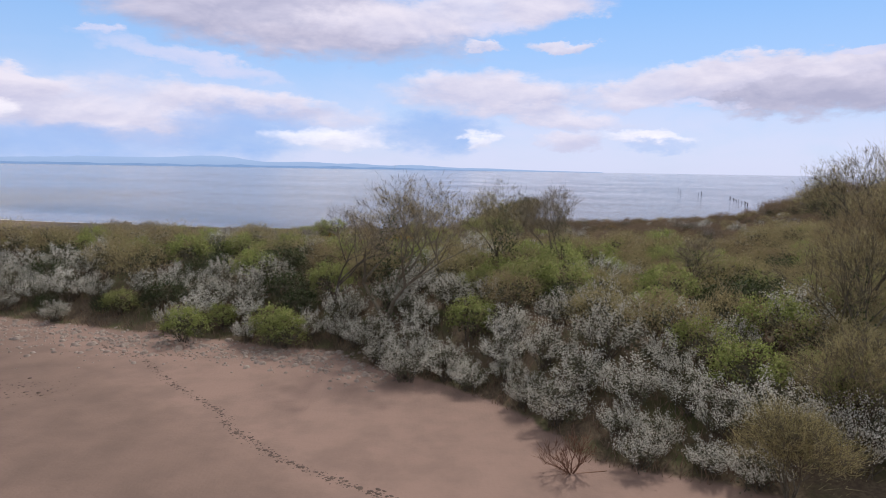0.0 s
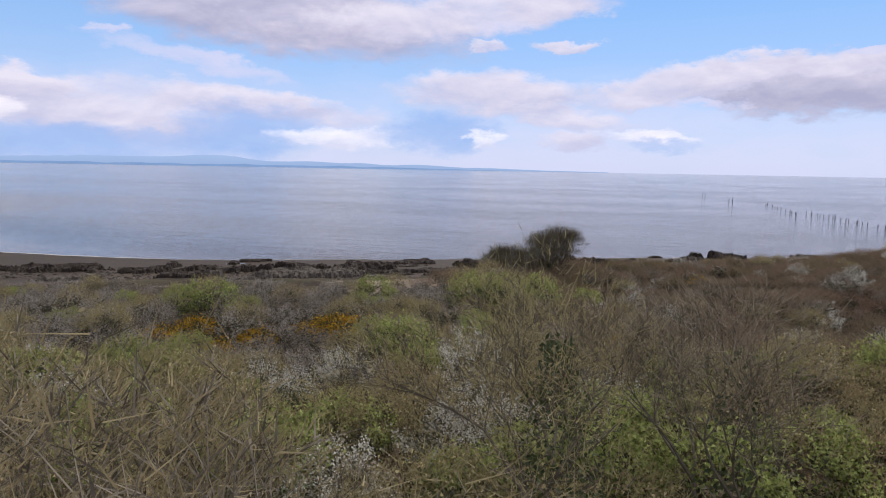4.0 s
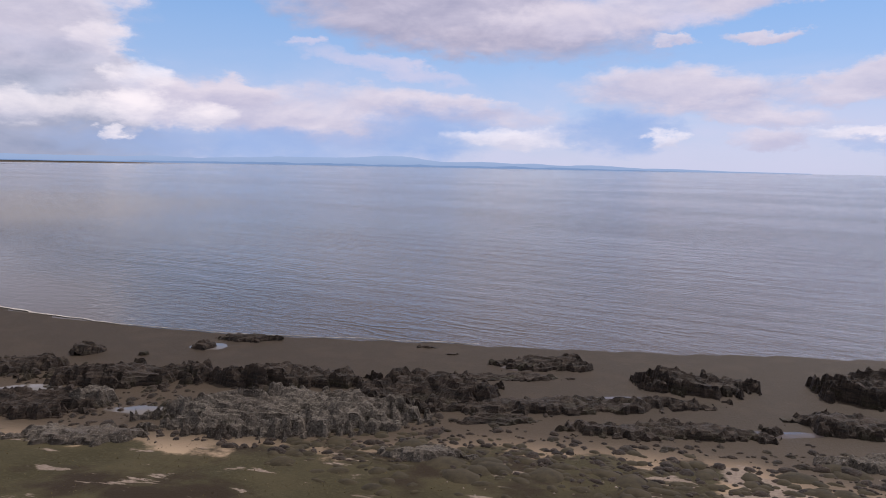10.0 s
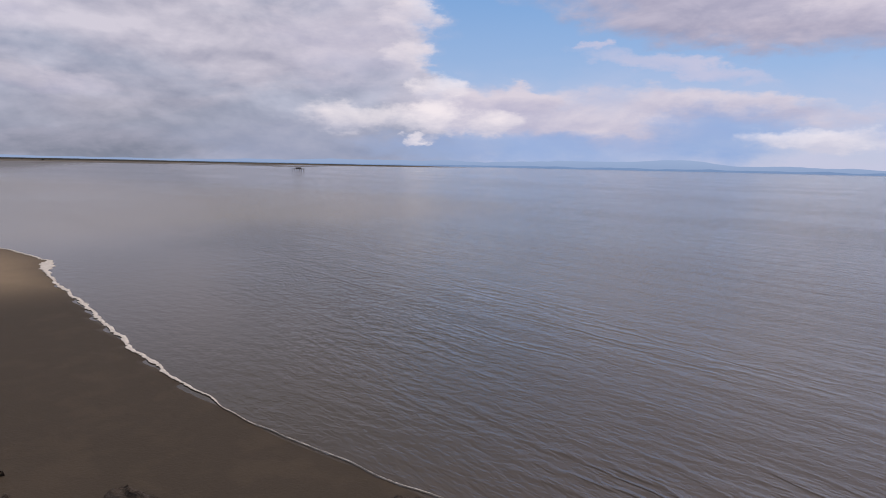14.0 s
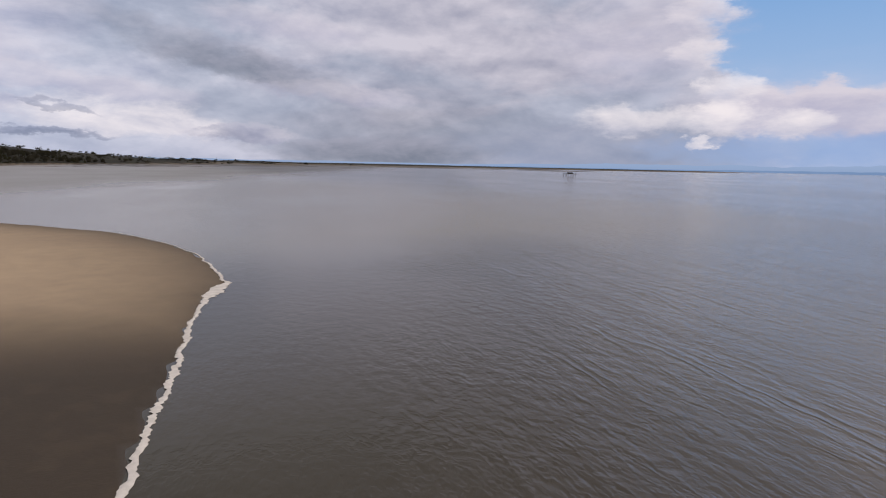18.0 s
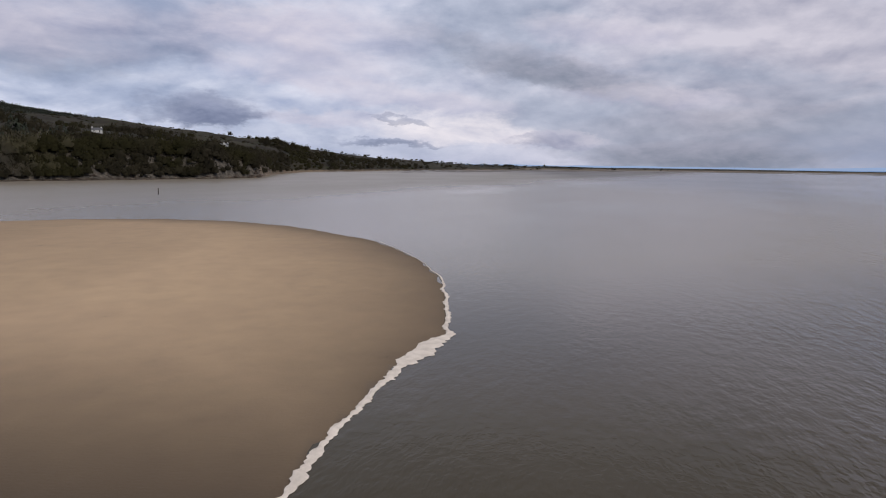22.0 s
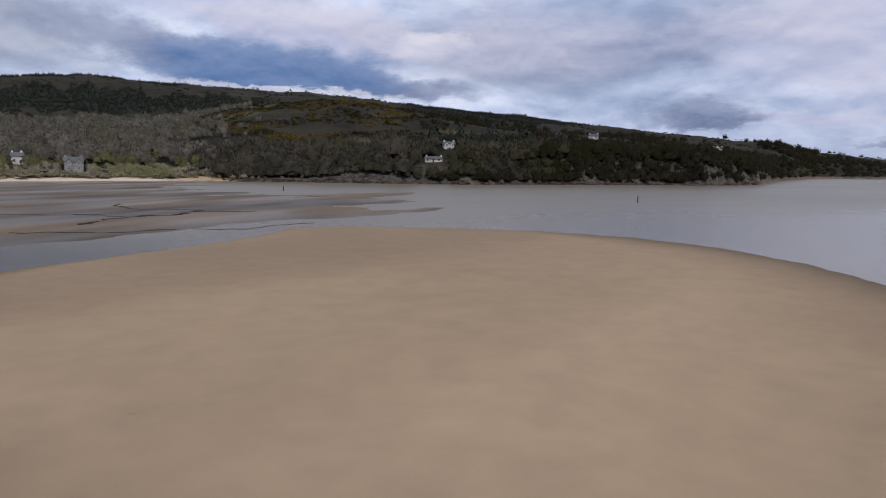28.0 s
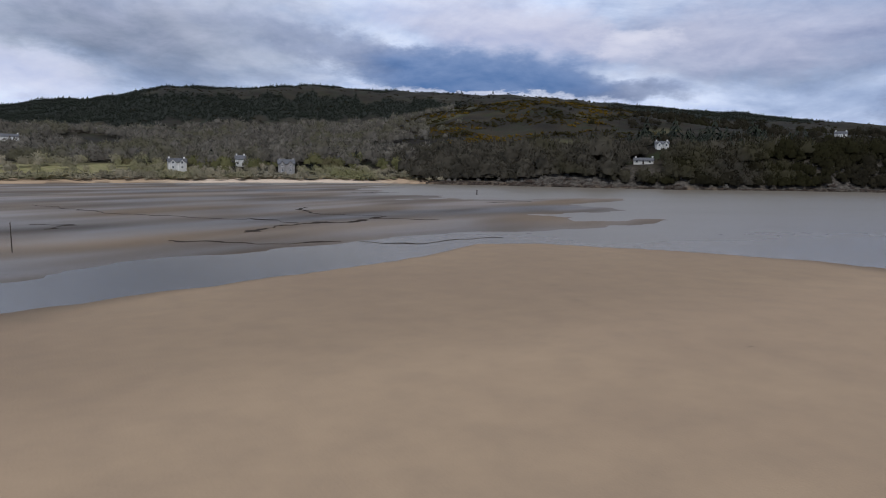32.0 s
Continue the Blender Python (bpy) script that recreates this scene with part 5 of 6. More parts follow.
def undergrowth():
    """Dead stems, bramble and grass that fill the ground between the bushes."""
    rng = np.random.RandomState(4)
    n = 60000
    y = rng.uniform(26, 118, n)
    x = rng.uniform(-1, 1, n) * (0.70 * y + 6)
    h, w = land(x, y)
    keep = (w["scrub"] > 0.35) & (x > -60) & (x < 75) & (w["pale"] < 0.4)
    x, y, h = x[keep], y[keep], h[keep]
    m = len(x)
    a, ln, lean = rng.uniform(0, math.tau, m), rng.uniform(0.25, 0.75, m), rng.normal(0, 0.22, (m, 2))
    wd = 0.03
    base = np.stack([x, y, h], -1)
    side = np.stack([np.cos(a), np.sin(a), 0 * a], -1) * wd
    tip = base + np.stack([lean[:, 0], lean[:, 1], ln], -1)
    v = np.stack([base - side, base + side, tip], 1).reshape(-1, 3)
    f = np.arange(3 * m).reshape(-1, 3)
    tagged(new("undergrowth", mesh_of("undergrowth", v, f, M_DRY)), "brown dead stems and rough grass between bushes", "undergrowth", kind="stuff")
    # short turf by the shore
    n = 9000
    x, y = rng.uniform(-60, 16, n), rng.uniform(98, 126, n)
    h, w = land(x, y)
    keep = (w["turf"] > 0.5) & (w["pale"] < 0.3)
    x, y, h = x[keep], y[keep], h[keep]
    m = len(x)
    a = rng.uniform(0, math.tau, m)
    base = np.stack([x, y, h], -1)
    side = np.stack([np.cos(a), np.sin(a), 0 * a], -1) * 0.03
    tip = base + np.stack([rng.normal(0, 0.06, m), rng.normal(0, 0.06, m), rng.uniform(0.03, 0.07, m)], -1)
    mat = leaf("turf_blades", (0.080, 0.060, 0.028), (0.12, 0.092, 0.045), None, 0.1)
    tagged(new("shore_turf", mesh_of("shore_turf", np.stack([base - side, base + side, tip], 1).reshape(-1, 3), np.arange(3 * m).reshape(-1, 3), mat)), "short olive-green salt turf", "grass", kind="stuff")


undergrowth()


def dead_shrub():
    root = thing("dead_shrub", 6.0, 27.0, height(6.0, 27.0) - 0.1, "small dead reddish-brown shrub lying on the sand", "shrub")
    for i in range(6):
        t, tips, a = Tris(77 + i), [], i * 1.15
        grow(t, Vector((0, 0, 0)), Vector((math.cos(a) * 0.9 - 0.4, math.sin(a) * 0.7, 0.8)).normalized(), 0.68, 0.05, 3, 0.65, 2, tips)
        link_part("branch", t.mesh("branch", M_DEAD), root)
    t = Tris(98)
    t.tube((0.1, 0, 0.06), (1.6, 0.25, 0.12), 0.05, 0.02)
    link_part("fallen_limb", t.mesh("fallen_limb", M_DEAD), root)


dead_shrub()

# ---- the rocky shore ----
def outcrop(cx, cy, w, d, h, ang=18.0, dry=0.0, seed=0, name="rock_outcrop", label=""):
    """A ledge of tilted strata, jagged on top, that stands out of the sand."""
    res = 0.16 if w * d > 8 else 0.1
    nx, ny = max(8, int(w * 1.15 / res)), max(8, int(d * 1.25 / res))
    u, v = np.meshgrid(np.linspace(-0.575, 0.575, nx) * w, np.linspace(-0.625, 0.625, ny) * d, indexing="ij")
    c, s = math.cos(radians(ang)), math.sin(radians(ang))
    x, y = cx + u * c - v * s, cy + u * s + v * c
    k = seed * 5 + int(abs(cx * 37 + cy * 11))
    edge = 1 - np.sqrt((u / (0.5 * w)) ** 2 + (v / (0.5 * d)) ** 2) + 0.22 * wobble(x, y, 2.6, k, 3) + 0.16 * wobble(x, y, 0.9, k + 1, 2)
    body = np.clip(edge * 1.8, -0.3, 1)
    # beds on edge: long ribs along the ledge, cut across by joints and stepped bed by bed
    warp = 0.35 * wobble(x, y, 3.2, k + 6, 2)
    ribs = 1 - np.abs(wobble(u * 0.14, (v + 1.4 * warp) * 0.9, 2.1, k + 3, 2))
    blocks = np.abs(wobble(u * 0.7, v, 1.3, k + 4, 3)) * 1.6 - 0.6
    swell = wobble(u * 0.5, v, 4.5, k + 5, 2)
    top = np.clip(0.38 + 0.28 * swell + 0.26 * ribs + 0.08 * blocks, 0.06, 1.05)
    z = h * np.minimum(1.1 * np.clip(body, 0, 1) ** 0.85, top)
    bed = 0.21
    q = (z + 0.10 * v + 0.05 * u + 0.4 * warp) / bed
    f = q - np.floor(q)
    z = np.where(body > 0.04, z + bed * (np.floor(q) + smooth((f - 0.62) / 0.38) - q) * 0.8, z)
    z = np.maximum(z, 0) + 0.018 * wobble(x, y, 0.7, k + 9, 2) * smooth(z / 0.3)
    base = land(x, y)[0]
    zz = np.where(body < 0, base - 0.25, base + z)
    verts = np.stack([x - cx, y - cy, zz], -1).reshape(-1, 3)
    faces = grid_faces(nx, ny)
    low = (body < -0.02).ravel()[faces].all(1)
    faces = faces[~low]
    label = label or ("weathered grey outcrop of jagged layered rock" if dry > 0.5 else "dark seaweed-stained ledge of jagged layered rock")
    # joints cut the ledge across into slabs
    joint = u + 0.5 * v + 0.4 * wobble(x, y, 1.5, k + 8, 2)
    n = int(np.clip(w / 2.4, 1, 6))
    cell = np.clip(((joint.ravel()[faces].mean(1) / w + 0.5) * n).astype(int), 0, n - 1)
    root = thing(name, cx, cy, 0, label, "rock", "shore rocks") if n > 1 else None
    for i in range(n):
        some = faces[cell == i]
        if not len(some):
            continue
        used, back = np.unique(some, return_inverse=True)
        me = mesh_of("slab", verts[used], back.reshape(-1, 4), M_ROCK)
        me.attributes.new("dry", "FLOAT", "POINT").data.foreach_set("value", np.full(len(used), dry, np.float32))
        if root:
            link_part("slab", me, root)
        else:
            ob = new(name, me)
            ob.location = (cx, cy, 0)
            tagged(ob, label, "rock", "shore rocks")


for row in ((-38, 127.5, 7, 4, 1.1, 20), (-29, 128.3, 12, 4.5, 1.3, 20), (-18, 131, 10.5, 3.5, 1.5, 20), (-30, 121.5, 7, 5, 1.4, 20), (-8.5, 131, 9, 5, 1.7, 20), (-4, 136.5, 8, 1.5, 0.5, 18),
            (-2, 140.3, 7.5, 2.8, 1.1, 15), (8.3, 138.8, 7.3, 4.5, 1.5, 8), (0, 131.8, 19, 2.5, 0.8, 20), (-3.5, 128.4, 5, 1.6, 0.5, 20)):
    outcrop(*row, seed=1)
for row in ((6, 129.5, 13, 2.4, 0.8, 14), (-27, 140, 5, 2, 0.7, 15), (20, 140.5, 7.5, 5, 2.1, 10), (25.5, 140.5, 6.5, 4.5, 2.1, 10), (16, 133.5, 6, 3.2, 1.0, 10), (31, 141.5, 5.5, 4, 1.5, 10), (46.3, 151.5, 3, 2.5, 1.6, 5),
            (46, 147, 14, 4, 1.2, 5), (50.5, 149, 7, 4, 2.4, 5), (40, 153, 3.2, 1.0, 0.6, 5), (-50, 127.5, 13, 5, 1.2, 12), (-63, 126, 13, 5, 1.2, 5)):
    outcrop(*row, seed=2)
for row in ((-36.3, 132.3, 3, 1.6, 1.0, 20), (-28.9, 136.6, 1.7, 1.5, 1.0, 20), (-31.9, 133.2, 0.8, 0.7, 0.5, 20), (-12, 142.6, 1.8, 0.8, 0.3, 20), (69.6, 158.6, 2.6, 1.4, 1.0, 5), (-9.5, 141.2, 1.4, 0.5, 0.25, 20)):
    outcrop(*row, seed=3, name="boulder", label="dark rounded boulder standing on wet sand")
for row in ((-15, 125, 15, 7, 1.5, 21), (-27.5, 123.5, 3, 2.5, 1.3, 20), (-23, 118.2, 7, 3, 0.8, 20), (-6, 121.5, 5, 2, 0.7, 12), (15.8, 127.6, 6, 2.6, 0.8, 10), (34, 136.5, 14, 6, 1.8, 8), (43.5, 135.5, 9, 5.5, 2.2, 8), (52, 130, 6, 5, 3.2, 5), (-44, 120, 8, 4, 0.8, 15), (-78, 124, 11, 4, 1.2, 0), (-56, 119, 9, 3, 0.8, 10), (26, 130, 8, 4, 1.4, 10)):
    outcrop(*row, dry=0.8, seed=4)


def stone_scatter(name, label, count, inside, size, mat, seed, flat=0.6, kind="stuff"):
    """Loose stones lying on the ground, joined."""
    rng = random.Random(seed)
    ico = [(0, 0, 0.95)] + [(0.62 * math.cos(1.047 * i), 0.62 * math.sin(1.047 * i), 0.74) for i in range(6)] + [(math.cos(1.047 * i + 0.5), math.sin(1.047 * i + 0.5), 0.05) for i in range(6)]
    fc = [(0, 1 + i, 1 + (i + 1) % 6) for i in range(6)] + [(1 + i, 7 + i, 1 + (i + 1) % 6) for i in range(6)] + [(1 + (i + 1) % 6, 7 + i, 7 + (i + 1) % 6) for i in range(6)]
    spots = [inside(rng) for _ in range(count)]
    hs = land(np.array([p[0] for p in spots]), np.array([p[1] for p in spots]))[0]
    verts, faces = [], []
    for (x, y), z in zip(spots, hs):
        s = size * rng.lognormvariate(0, 0.5)
        a, i = rng.uniform(0, math.tau), len(verts)
        c, n = math.cos(a), math.sin(a)
        ex, ey = rng.uniform(0.7, 1.5), rng.uniform(0.6, 1.1)
        for px, py, pz in ico:
            px, py, pz = px * ex * rng.uniform(0.8, 1.2), py * ey * rng.uniform(0.8, 1.2), pz * flat
            verts.append((x + s * (px * c - py * n), y + s * (px * n + py * c), z + s * (pz - 0.08)))
        faces += [tuple(i + k for k in f) for f in fc]
    return tagged(new(name, mesh_of(name, verts, faces, mat, True)), label, "stones", kind=kind)


stone_scatter("cove_stones", "grey and pink stones strewn on the cove's edge", 1500, lambda r: (lambda t: (-42 + 38 * t + r.gauss(0, 1.5), float(np.interp(-42 + 38 * t, *SOUTH)) - abs(r.gauss(0, 1.6 + 3.2 * (1 - t))) + 0.8))(r.random()), 0.105, M_STONE, 3, 0.75)
stone_scatter("shore_rubble", "dark broken rock lying among the ledges", 1700, lambda r: (r.uniform(-55, 20), min(max(r.gauss(124, 3), 119.5 + r.random()), 130)), 0.15, M_ROCK, 4)
stone_scatter("shell_bank_stones", "pale pebbles on the shell sand", 700, lambda r: (r.gauss(3, 4), r.gauss(110, 5)), 0.06, M_STONE, 6)
stone_scatter("turf_hummocks", "low turf-covered hummocks along the edge of the sand", 420, lambda r: (r.uniform(-13, 14), r.gauss(121.5, 2.0)), 0.30, plain("mossy_lump", (0.026, 0.020, 0.010), (0.062, 0.047, 0.024), 2.0), 7, 0.32)


def wrack_line(name, pts, width, count, seed):
    rng = random.Random(seed)
    seg = [(a, b) for a, b in zip(pts, pts[1:])]

    def spot(r):
        (ax, ay), (bx, by) = seg[r.randrange(len(seg))]
        t = r.random()
        return ax + (bx - ax) * t + r.gauss(0, width), ay + (by - ay) * t + r.gauss(0, width)

    tagged(stone_scatter(name, "dark line of dried seaweed on the sand", int(count * 1.8), spot, 0.042, M_WEED, seed, 0.4), category="seaweed")


wrack_line("seaweed_line", [(-27, 48), (-20, 43), (-16, 38), (-12, 34), (-10, 31), (-7, 28), (-4, 26), (-1, 24)], 0.16, 480, 8)
wrack_line("seaweed_line", [(-21, 44.5), (-18.5, 44), (-16, 43.6)], 0.25, 60, 9)
wrack_line("seaweed_line", [(-29, 39), (-26, 37), (-23, 37.5), (-24, 35)], 0.9, 120, 10)


def pool(cx, cy, rx, ry, ang, seed, mat=None, label="shallow pool of water on the sand", name="tide_pool"):
    verts, n = [(0, 0, 0)], 40
    c, s = math.cos(radians(ang)), math.sin(radians(ang))
    for i in range(n):
        a = math.tau * i / n
        k = 1 + 0.35 * noise.noise((math.cos(a) * 1.4, math.sin(a) * 1.4, seed))
        px, py = rx * k * math.cos(a), ry * k * math.sin(a)
        verts.append((px * c - py * s, px * s + py * c, -0.03))
    ob = new(name, mesh_of(name, verts, [(0, 1 + i, 1 + (i + 1) % n) for i in range(n)], mat or M_POOL))
    ob.location = (cx, cy, height(cx, cy) + 0.05)
    tagged(ob, label, "pool", "tide pools")


for row in ((-28.6, 136.9, 1.5, 1.0, 15, 1), (-3.6, 139.3, 1.6, 0.8, 15, 2), (-24, 123, 2.0, 0.8, 20, 3), (-10.5, 127.2, 1.6, 0.6, 20, 4), (3, 134.2, 3.0, 0.5, 20, 5), (-33, 124.5, 2.2, 0.7, 20, 6), (12, 131.2, 2.4, 0.5, 15, 7)):
    pool(*row)


def driftwood(x, y, rz, length, seed):
    t = Tris(seed)
    p = Vector((0, 0, 0.1))
    for i in range(5):
        q = p + Vector((length / 5, t.r.gauss(0, 0.1) * length / 5, t.r.gauss(0, 0.03)))
        t.tube(p, q, 0.11 - 0.012 * i, 0.10 - 0.014 * i, 6)
        p = q
    t.tube((length * 0.4, 0, 0.1), (length * 0.55, 0.5, 0.3), 0.06, 0.02)
    ob = new("driftwood_log", t.mesh("driftwood_log", plain("bleached_wood", (0.30, 0.25, 0.20), (0.45, 0.39, 0.33), 3.0)))
    ob.location, ob.rotation_euler = (x, y, height(x, y)), (0, 0, radians(rz))
    tagged(ob, "bleached driftwood log lying on the shell sand", "driftwood", "driftwood logs")


driftwood(7.6, 112.6, 120, 1.9, 1)
driftwood(8.6, 113.4, 140, 1.2, 2)

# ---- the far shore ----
# copies of one winter wood, with sun and cloud shade put into their colours
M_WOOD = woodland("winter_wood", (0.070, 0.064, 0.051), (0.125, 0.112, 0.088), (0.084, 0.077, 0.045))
M_WOOD_SHADED = woodland("shaded_winter_wood", (0.030, 0.027, 0.019), (0.058, 0.051, 0.036), (0.040, 0.038, 0.018))
M_WOOD_SUNLIT = woodland("sunlit_winter_wood", (0.26, 0.235, 0.17), (0.46, 0.41, 0.305), (0.28, 0.272, 0.14))
M_WOOD_LIT = woodland("lit_winter_wood", (0.135, 0.123, 0.105), (0.24, 0.22, 0.187), (0.16, 0.15, 0.098))
M_FARGORSE = woodland("hill_gorse", (0.046, 0.042, 0.018), (0.072, 0.060, 0.024), (0.22, 0.14, 0.02))


def crown_template(seed, n, rx, rz, size, rows=4, cols=8):
    """A rounded leafless crown: a lumpy twig mass with looser twigs round it, down to the ground."""
    rng = np.random.RandomState(seed)

    def bulge(v):
        return 1 + 0.16 * np.sin(3 * np.arctan2(v[..., 1], v[..., 0]) + seed) + 0.12 * np.sin(5 * v[..., 2] + 4 * v[..., 0] + seed)

    core = []
    ring = np.array([[(math.cos(math.tau * (j + 0.5 * (i % 2)) / cols) * math.sin(math.pi * (i + 0.35) / rows * 0.82), math.sin(math.tau * (j + 0.5 * (i % 2)) / cols) * math.sin(math.pi * (i + 0.35) / rows * 0.82), math.cos(math.pi * (i + 0.35) / rows * 0.82)) for j in range(cols)] for i in range(rows)])
    pos = ring * (bulge(ring) * rng.uniform(0.62, 0.74, ring.shape[:2]))[..., None] * (rx, rx, rz * 0.62) + (0, 0, rz * 0.60)
    for i in range(rows - 1):
        for j in range(cols):
            a, b, c, d = pos[i, j], pos[i, (j + 1) % cols], pos[i + 1, j], pos[i + 1, (j + 1) % cols]
            core += [[a, c, b], [b, c, d]]
    v = rng.normal(size=(n, 3))
    v /= np.linalg.norm(v, axis=1)[:, None]
    v[:, 2] = np.where(v[:, 2] < -0.5, -v[:, 2], v[:, 2])
    p = v * (rng.uniform(0.66, 0.98, n) * bulge(v))[:, None] * (rx, rx, rz * 0.62) + (0, 0, rz * 0.60)
    # twigs reach outward and up
    way = v * 0.8 + rng.normal(size=(n, 3)) * 0.55 + (0, 0, 0.55)
    way /= np.linalg.norm(way, axis=1)[:, None]
    side = np.cross(way, v + rng.normal(size=(n, 3)) * 0.4)
    side /= np.linalg.norm(side, axis=1)[:, None]
    tri = np.stack([p - side * size, p + side * size, p + way * (size * rng.uniform(2.5, 5.5, n))[:, None]], 1)
    tri[:, :, 2] = np.maximum(tri[:, :, 2], 0.05)
    return np.concatenate([np.array(core), tri])


def conifer_template(seed, tiers=4, per=5):
    rng = np.random.RandomState(seed)
    out = []
    for i in range(tiers):
        z, rad = 1.2 + i * 1.75, 5.0 * (1 - i / tiers) + 0.4
        for k in range(per):
            a = math.tau * (k + rng.rand()) / per
            tip = (rad * math.cos(a), rad * math.sin(a), z - 0.7 + rng.normal(0, 0.15))
            b = 0.38
            out.append([tip, (0.35 * rad * math.cos(a + b * 2), 0.35 * rad * math.sin(a + b * 2), z + 1.3), (0.35 * rad * math.cos(a - b * 2), 0.35 * rad * math.sin(a - b * 2), z + 1.3)])
    out.append([(-0.6, 0, 7.0), (0.6, 0, 7.0), (0, 0, 9.2)])
    out.append([(0, -0.25, -1), (0, 0.25, -1), (0, 0, 8)])
    return np.array(out, float)


def wood(name, label, category, templates, mat, count, inside, size, seed, thin=1.0):
    """A wood of many trees on the hillside, as one object."""
    rng = np.random.RandomState(seed)
    x, y = inside(rng, count)
    s, h, az, r = far_land(x, y)
    keep = s > 4
    x, y, h = x[keep], y[keep], h[keep]
    k = size * rng.lognormal(0, 0.3, len(x))
    a = rng.uniform(0, math.tau, len(x))
    pick = rng.randint(0, len(templates), len(x))
    tris, normals = [], []
    for i, tpl in enumerate(templates):
        m = pick == i
        # every tree is shaded as a rounded mass: normals point out from its middle
        mid = np.array((0, 0, 0.45 * tpl[:, :, 2].max()))
        out = tpl - mid
        out = out / np.linalg.norm(out, axis=2)[..., None] + (0, 0, 0.8)
        out = out / np.linalg.norm(out, axis=2)[..., None]
        face = np.cross(tpl[:, 1] - tpl[:, 0], tpl[:, 2] - tpl[:, 0])
        flip = (face * out.mean(1)).sum(1) < 0
        tpl, out = np.where(flip[:, None, None], tpl[:, ::-1], tpl), np.where(flip[:, None, None], out[:, ::-1], out)
        c, n = np.cos(a[m])[:, None, None], np.sin(a[m])[:, None, None]
        kk = k[m][:, None, None]
        for arr, dest, base in ((tpl, tris, (x, y, h)), (out, normals, None)):
            tx, ty, tz = arr[None, :, :, 0], arr[None, :, :, 1], arr[None, :, :, 2]
            if base:
                dest.append(np.stack([x[m][:, None, None] + kk * (tx * c - ty * n), y[m][:, None, None] + kk * (tx * n + ty * c), h[m][:, None, None] + kk * tz], -1).reshape(-1, 3))
            else:
                dest.append(np.stack([tx * c - ty * n, tx * n + ty * c, tz + 0 * c], -1).reshape(-1, 3))
    v = np.concatenate(tris)
    me = mesh_of(name, v, np.arange(len(v)).reshape(-1, 3), mat, True)
    me.normals_split_custom_set_from_vertices(np.concatenate(normals).tolist())
    tagged(new(name, me), label, category, kind="stuff")


def sector(az0, az1, r0, r1, patch=None, trees=None):
    """Points between two bearings, at distances from the shore (r < 300) or from the centre."""

    def inside(rng, n):
        az = rng.uniform(az0, az1, n) + rng.normal(0, 0.06 * (az1 - az0), n)
        if r1 < 300:
            b, shore = [row[0] for row in HILLS], [row[1] for row in HILLS]
            r = np.interp(az, b, shore) + rng.uniform(r0, r1, n)
        else:
            r = np.sqrt(rng.uniform(r0 * r0, r1 * r1, n))
        x, y = CENTRE[0] - np.sin(np.radians(az)) * r, CENTRE[1] + np.cos(np.radians(az)) * r
        if patch:
            m = wobble(x, y, patch[0], patch[1], 2) > patch[2]
            x, y = x[m], y[m]
        if trees is not None:
            m = rng.rand(len(x)) < trees(np.degrees(np.arctan2(CENTRE[0] - x, y - CENTRE[1])) % 360, np.hypot(x - CENTRE[0], y - CENTRE[1]))
            x, y = x[m], y[m]
        clear = np.ones(len(x), bool)
        for hx, hy, rad, long in CLEAR:
            vx, vy = CENTRE[0] - hx, CENTRE[1] - hy
            d = math.hypot(vx, vy)
            t = ((x - hx) * vx + (y - hy) * vy) / d
            off = np.abs((x - hx) * vy - (y - hy) * vx) / d
            clear &= ~((off < rad) & (t > -9) & (t < long))
        return x[clear], y[clear]

    return inside


CLEAR = [(-178, -272, 8, 14), (-237, -258, 7, 16), (-413, -142, 11, 40), (-436, -149, 9, 50), (-667, -163, 9, 60), (-720, -64, 10, 60), (-95, -480, 14, 60), (-217, -285, 3, 12)]
BARE = [crown_template(i, 54, 4.9, 7.0, 0.42, 4, 7) for i in range(4)]
BARE_LIGHT = [crown_template(20 + i, 90, 3.8, 4.8, 0.28) for i in range(3)]
FIRS = [conifer_template(i) for i in range(3)]
LOW = [crown_template(40 + i, 14, 2.4, 1.7, 0.3, 3, 5) for i in range(3)]

# the headland gets the shaded copy, hillside and beach the lit ones
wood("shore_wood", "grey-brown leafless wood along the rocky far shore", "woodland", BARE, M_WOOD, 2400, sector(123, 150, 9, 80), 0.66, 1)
wood("headland_wood", "low wind-clipped wood on the headland, coloured as shaded", "woodland", BARE, M_WOOD_SHADED, 2900, sector(103, 130, 5, 110), 0.56, 2)
wood("point_wood", "dark wood on the low land behind the headland", "woodland", BARE, M_WOOD_SHADED, 520, sector(91, 105, 900, 1250), 0.7, 17)
wood("hill_wood", "grey leafless woodland on the lower hillside", "woodland", BARE, M_WOOD_LIT, 4200, sector(151, 184, 450, 850, (130, 3, -0.6)), 0.68, 3)
wood("mid_wood", "scattered leafless trees and scrub on the slope", "woodland", BARE, M_WOOD_SHADED, 1300, sector(108, 133, 470, 900, (120, 5, 0.0)), 0.55, 4)
wood("pale_wood", "leafless trees and scrub behind the beach, coloured as sunlit", "woodland", BARE_LIGHT, M_WOOD_SUNLIT, 520, sector(150, 173, 10, 36), 0.46, 5)
wood("cottage_trees", "grey leafless trees round the cottages", "woodland", BARE, M_WOOD_LIT, 190, sector(149, 172, 40, 90), 0.72, 15)
wood("olive_trees", "rounded olive-green trees beside the cottages", "trees", BARE_LIGHT, woodland("budding_wood", (0.13, 0.13, 0.058), (0.23, 0.22, 0.105), (0.17, 0.15, 0.085)), 60, sector(152, 171, 26, 50), 0.85, 18)
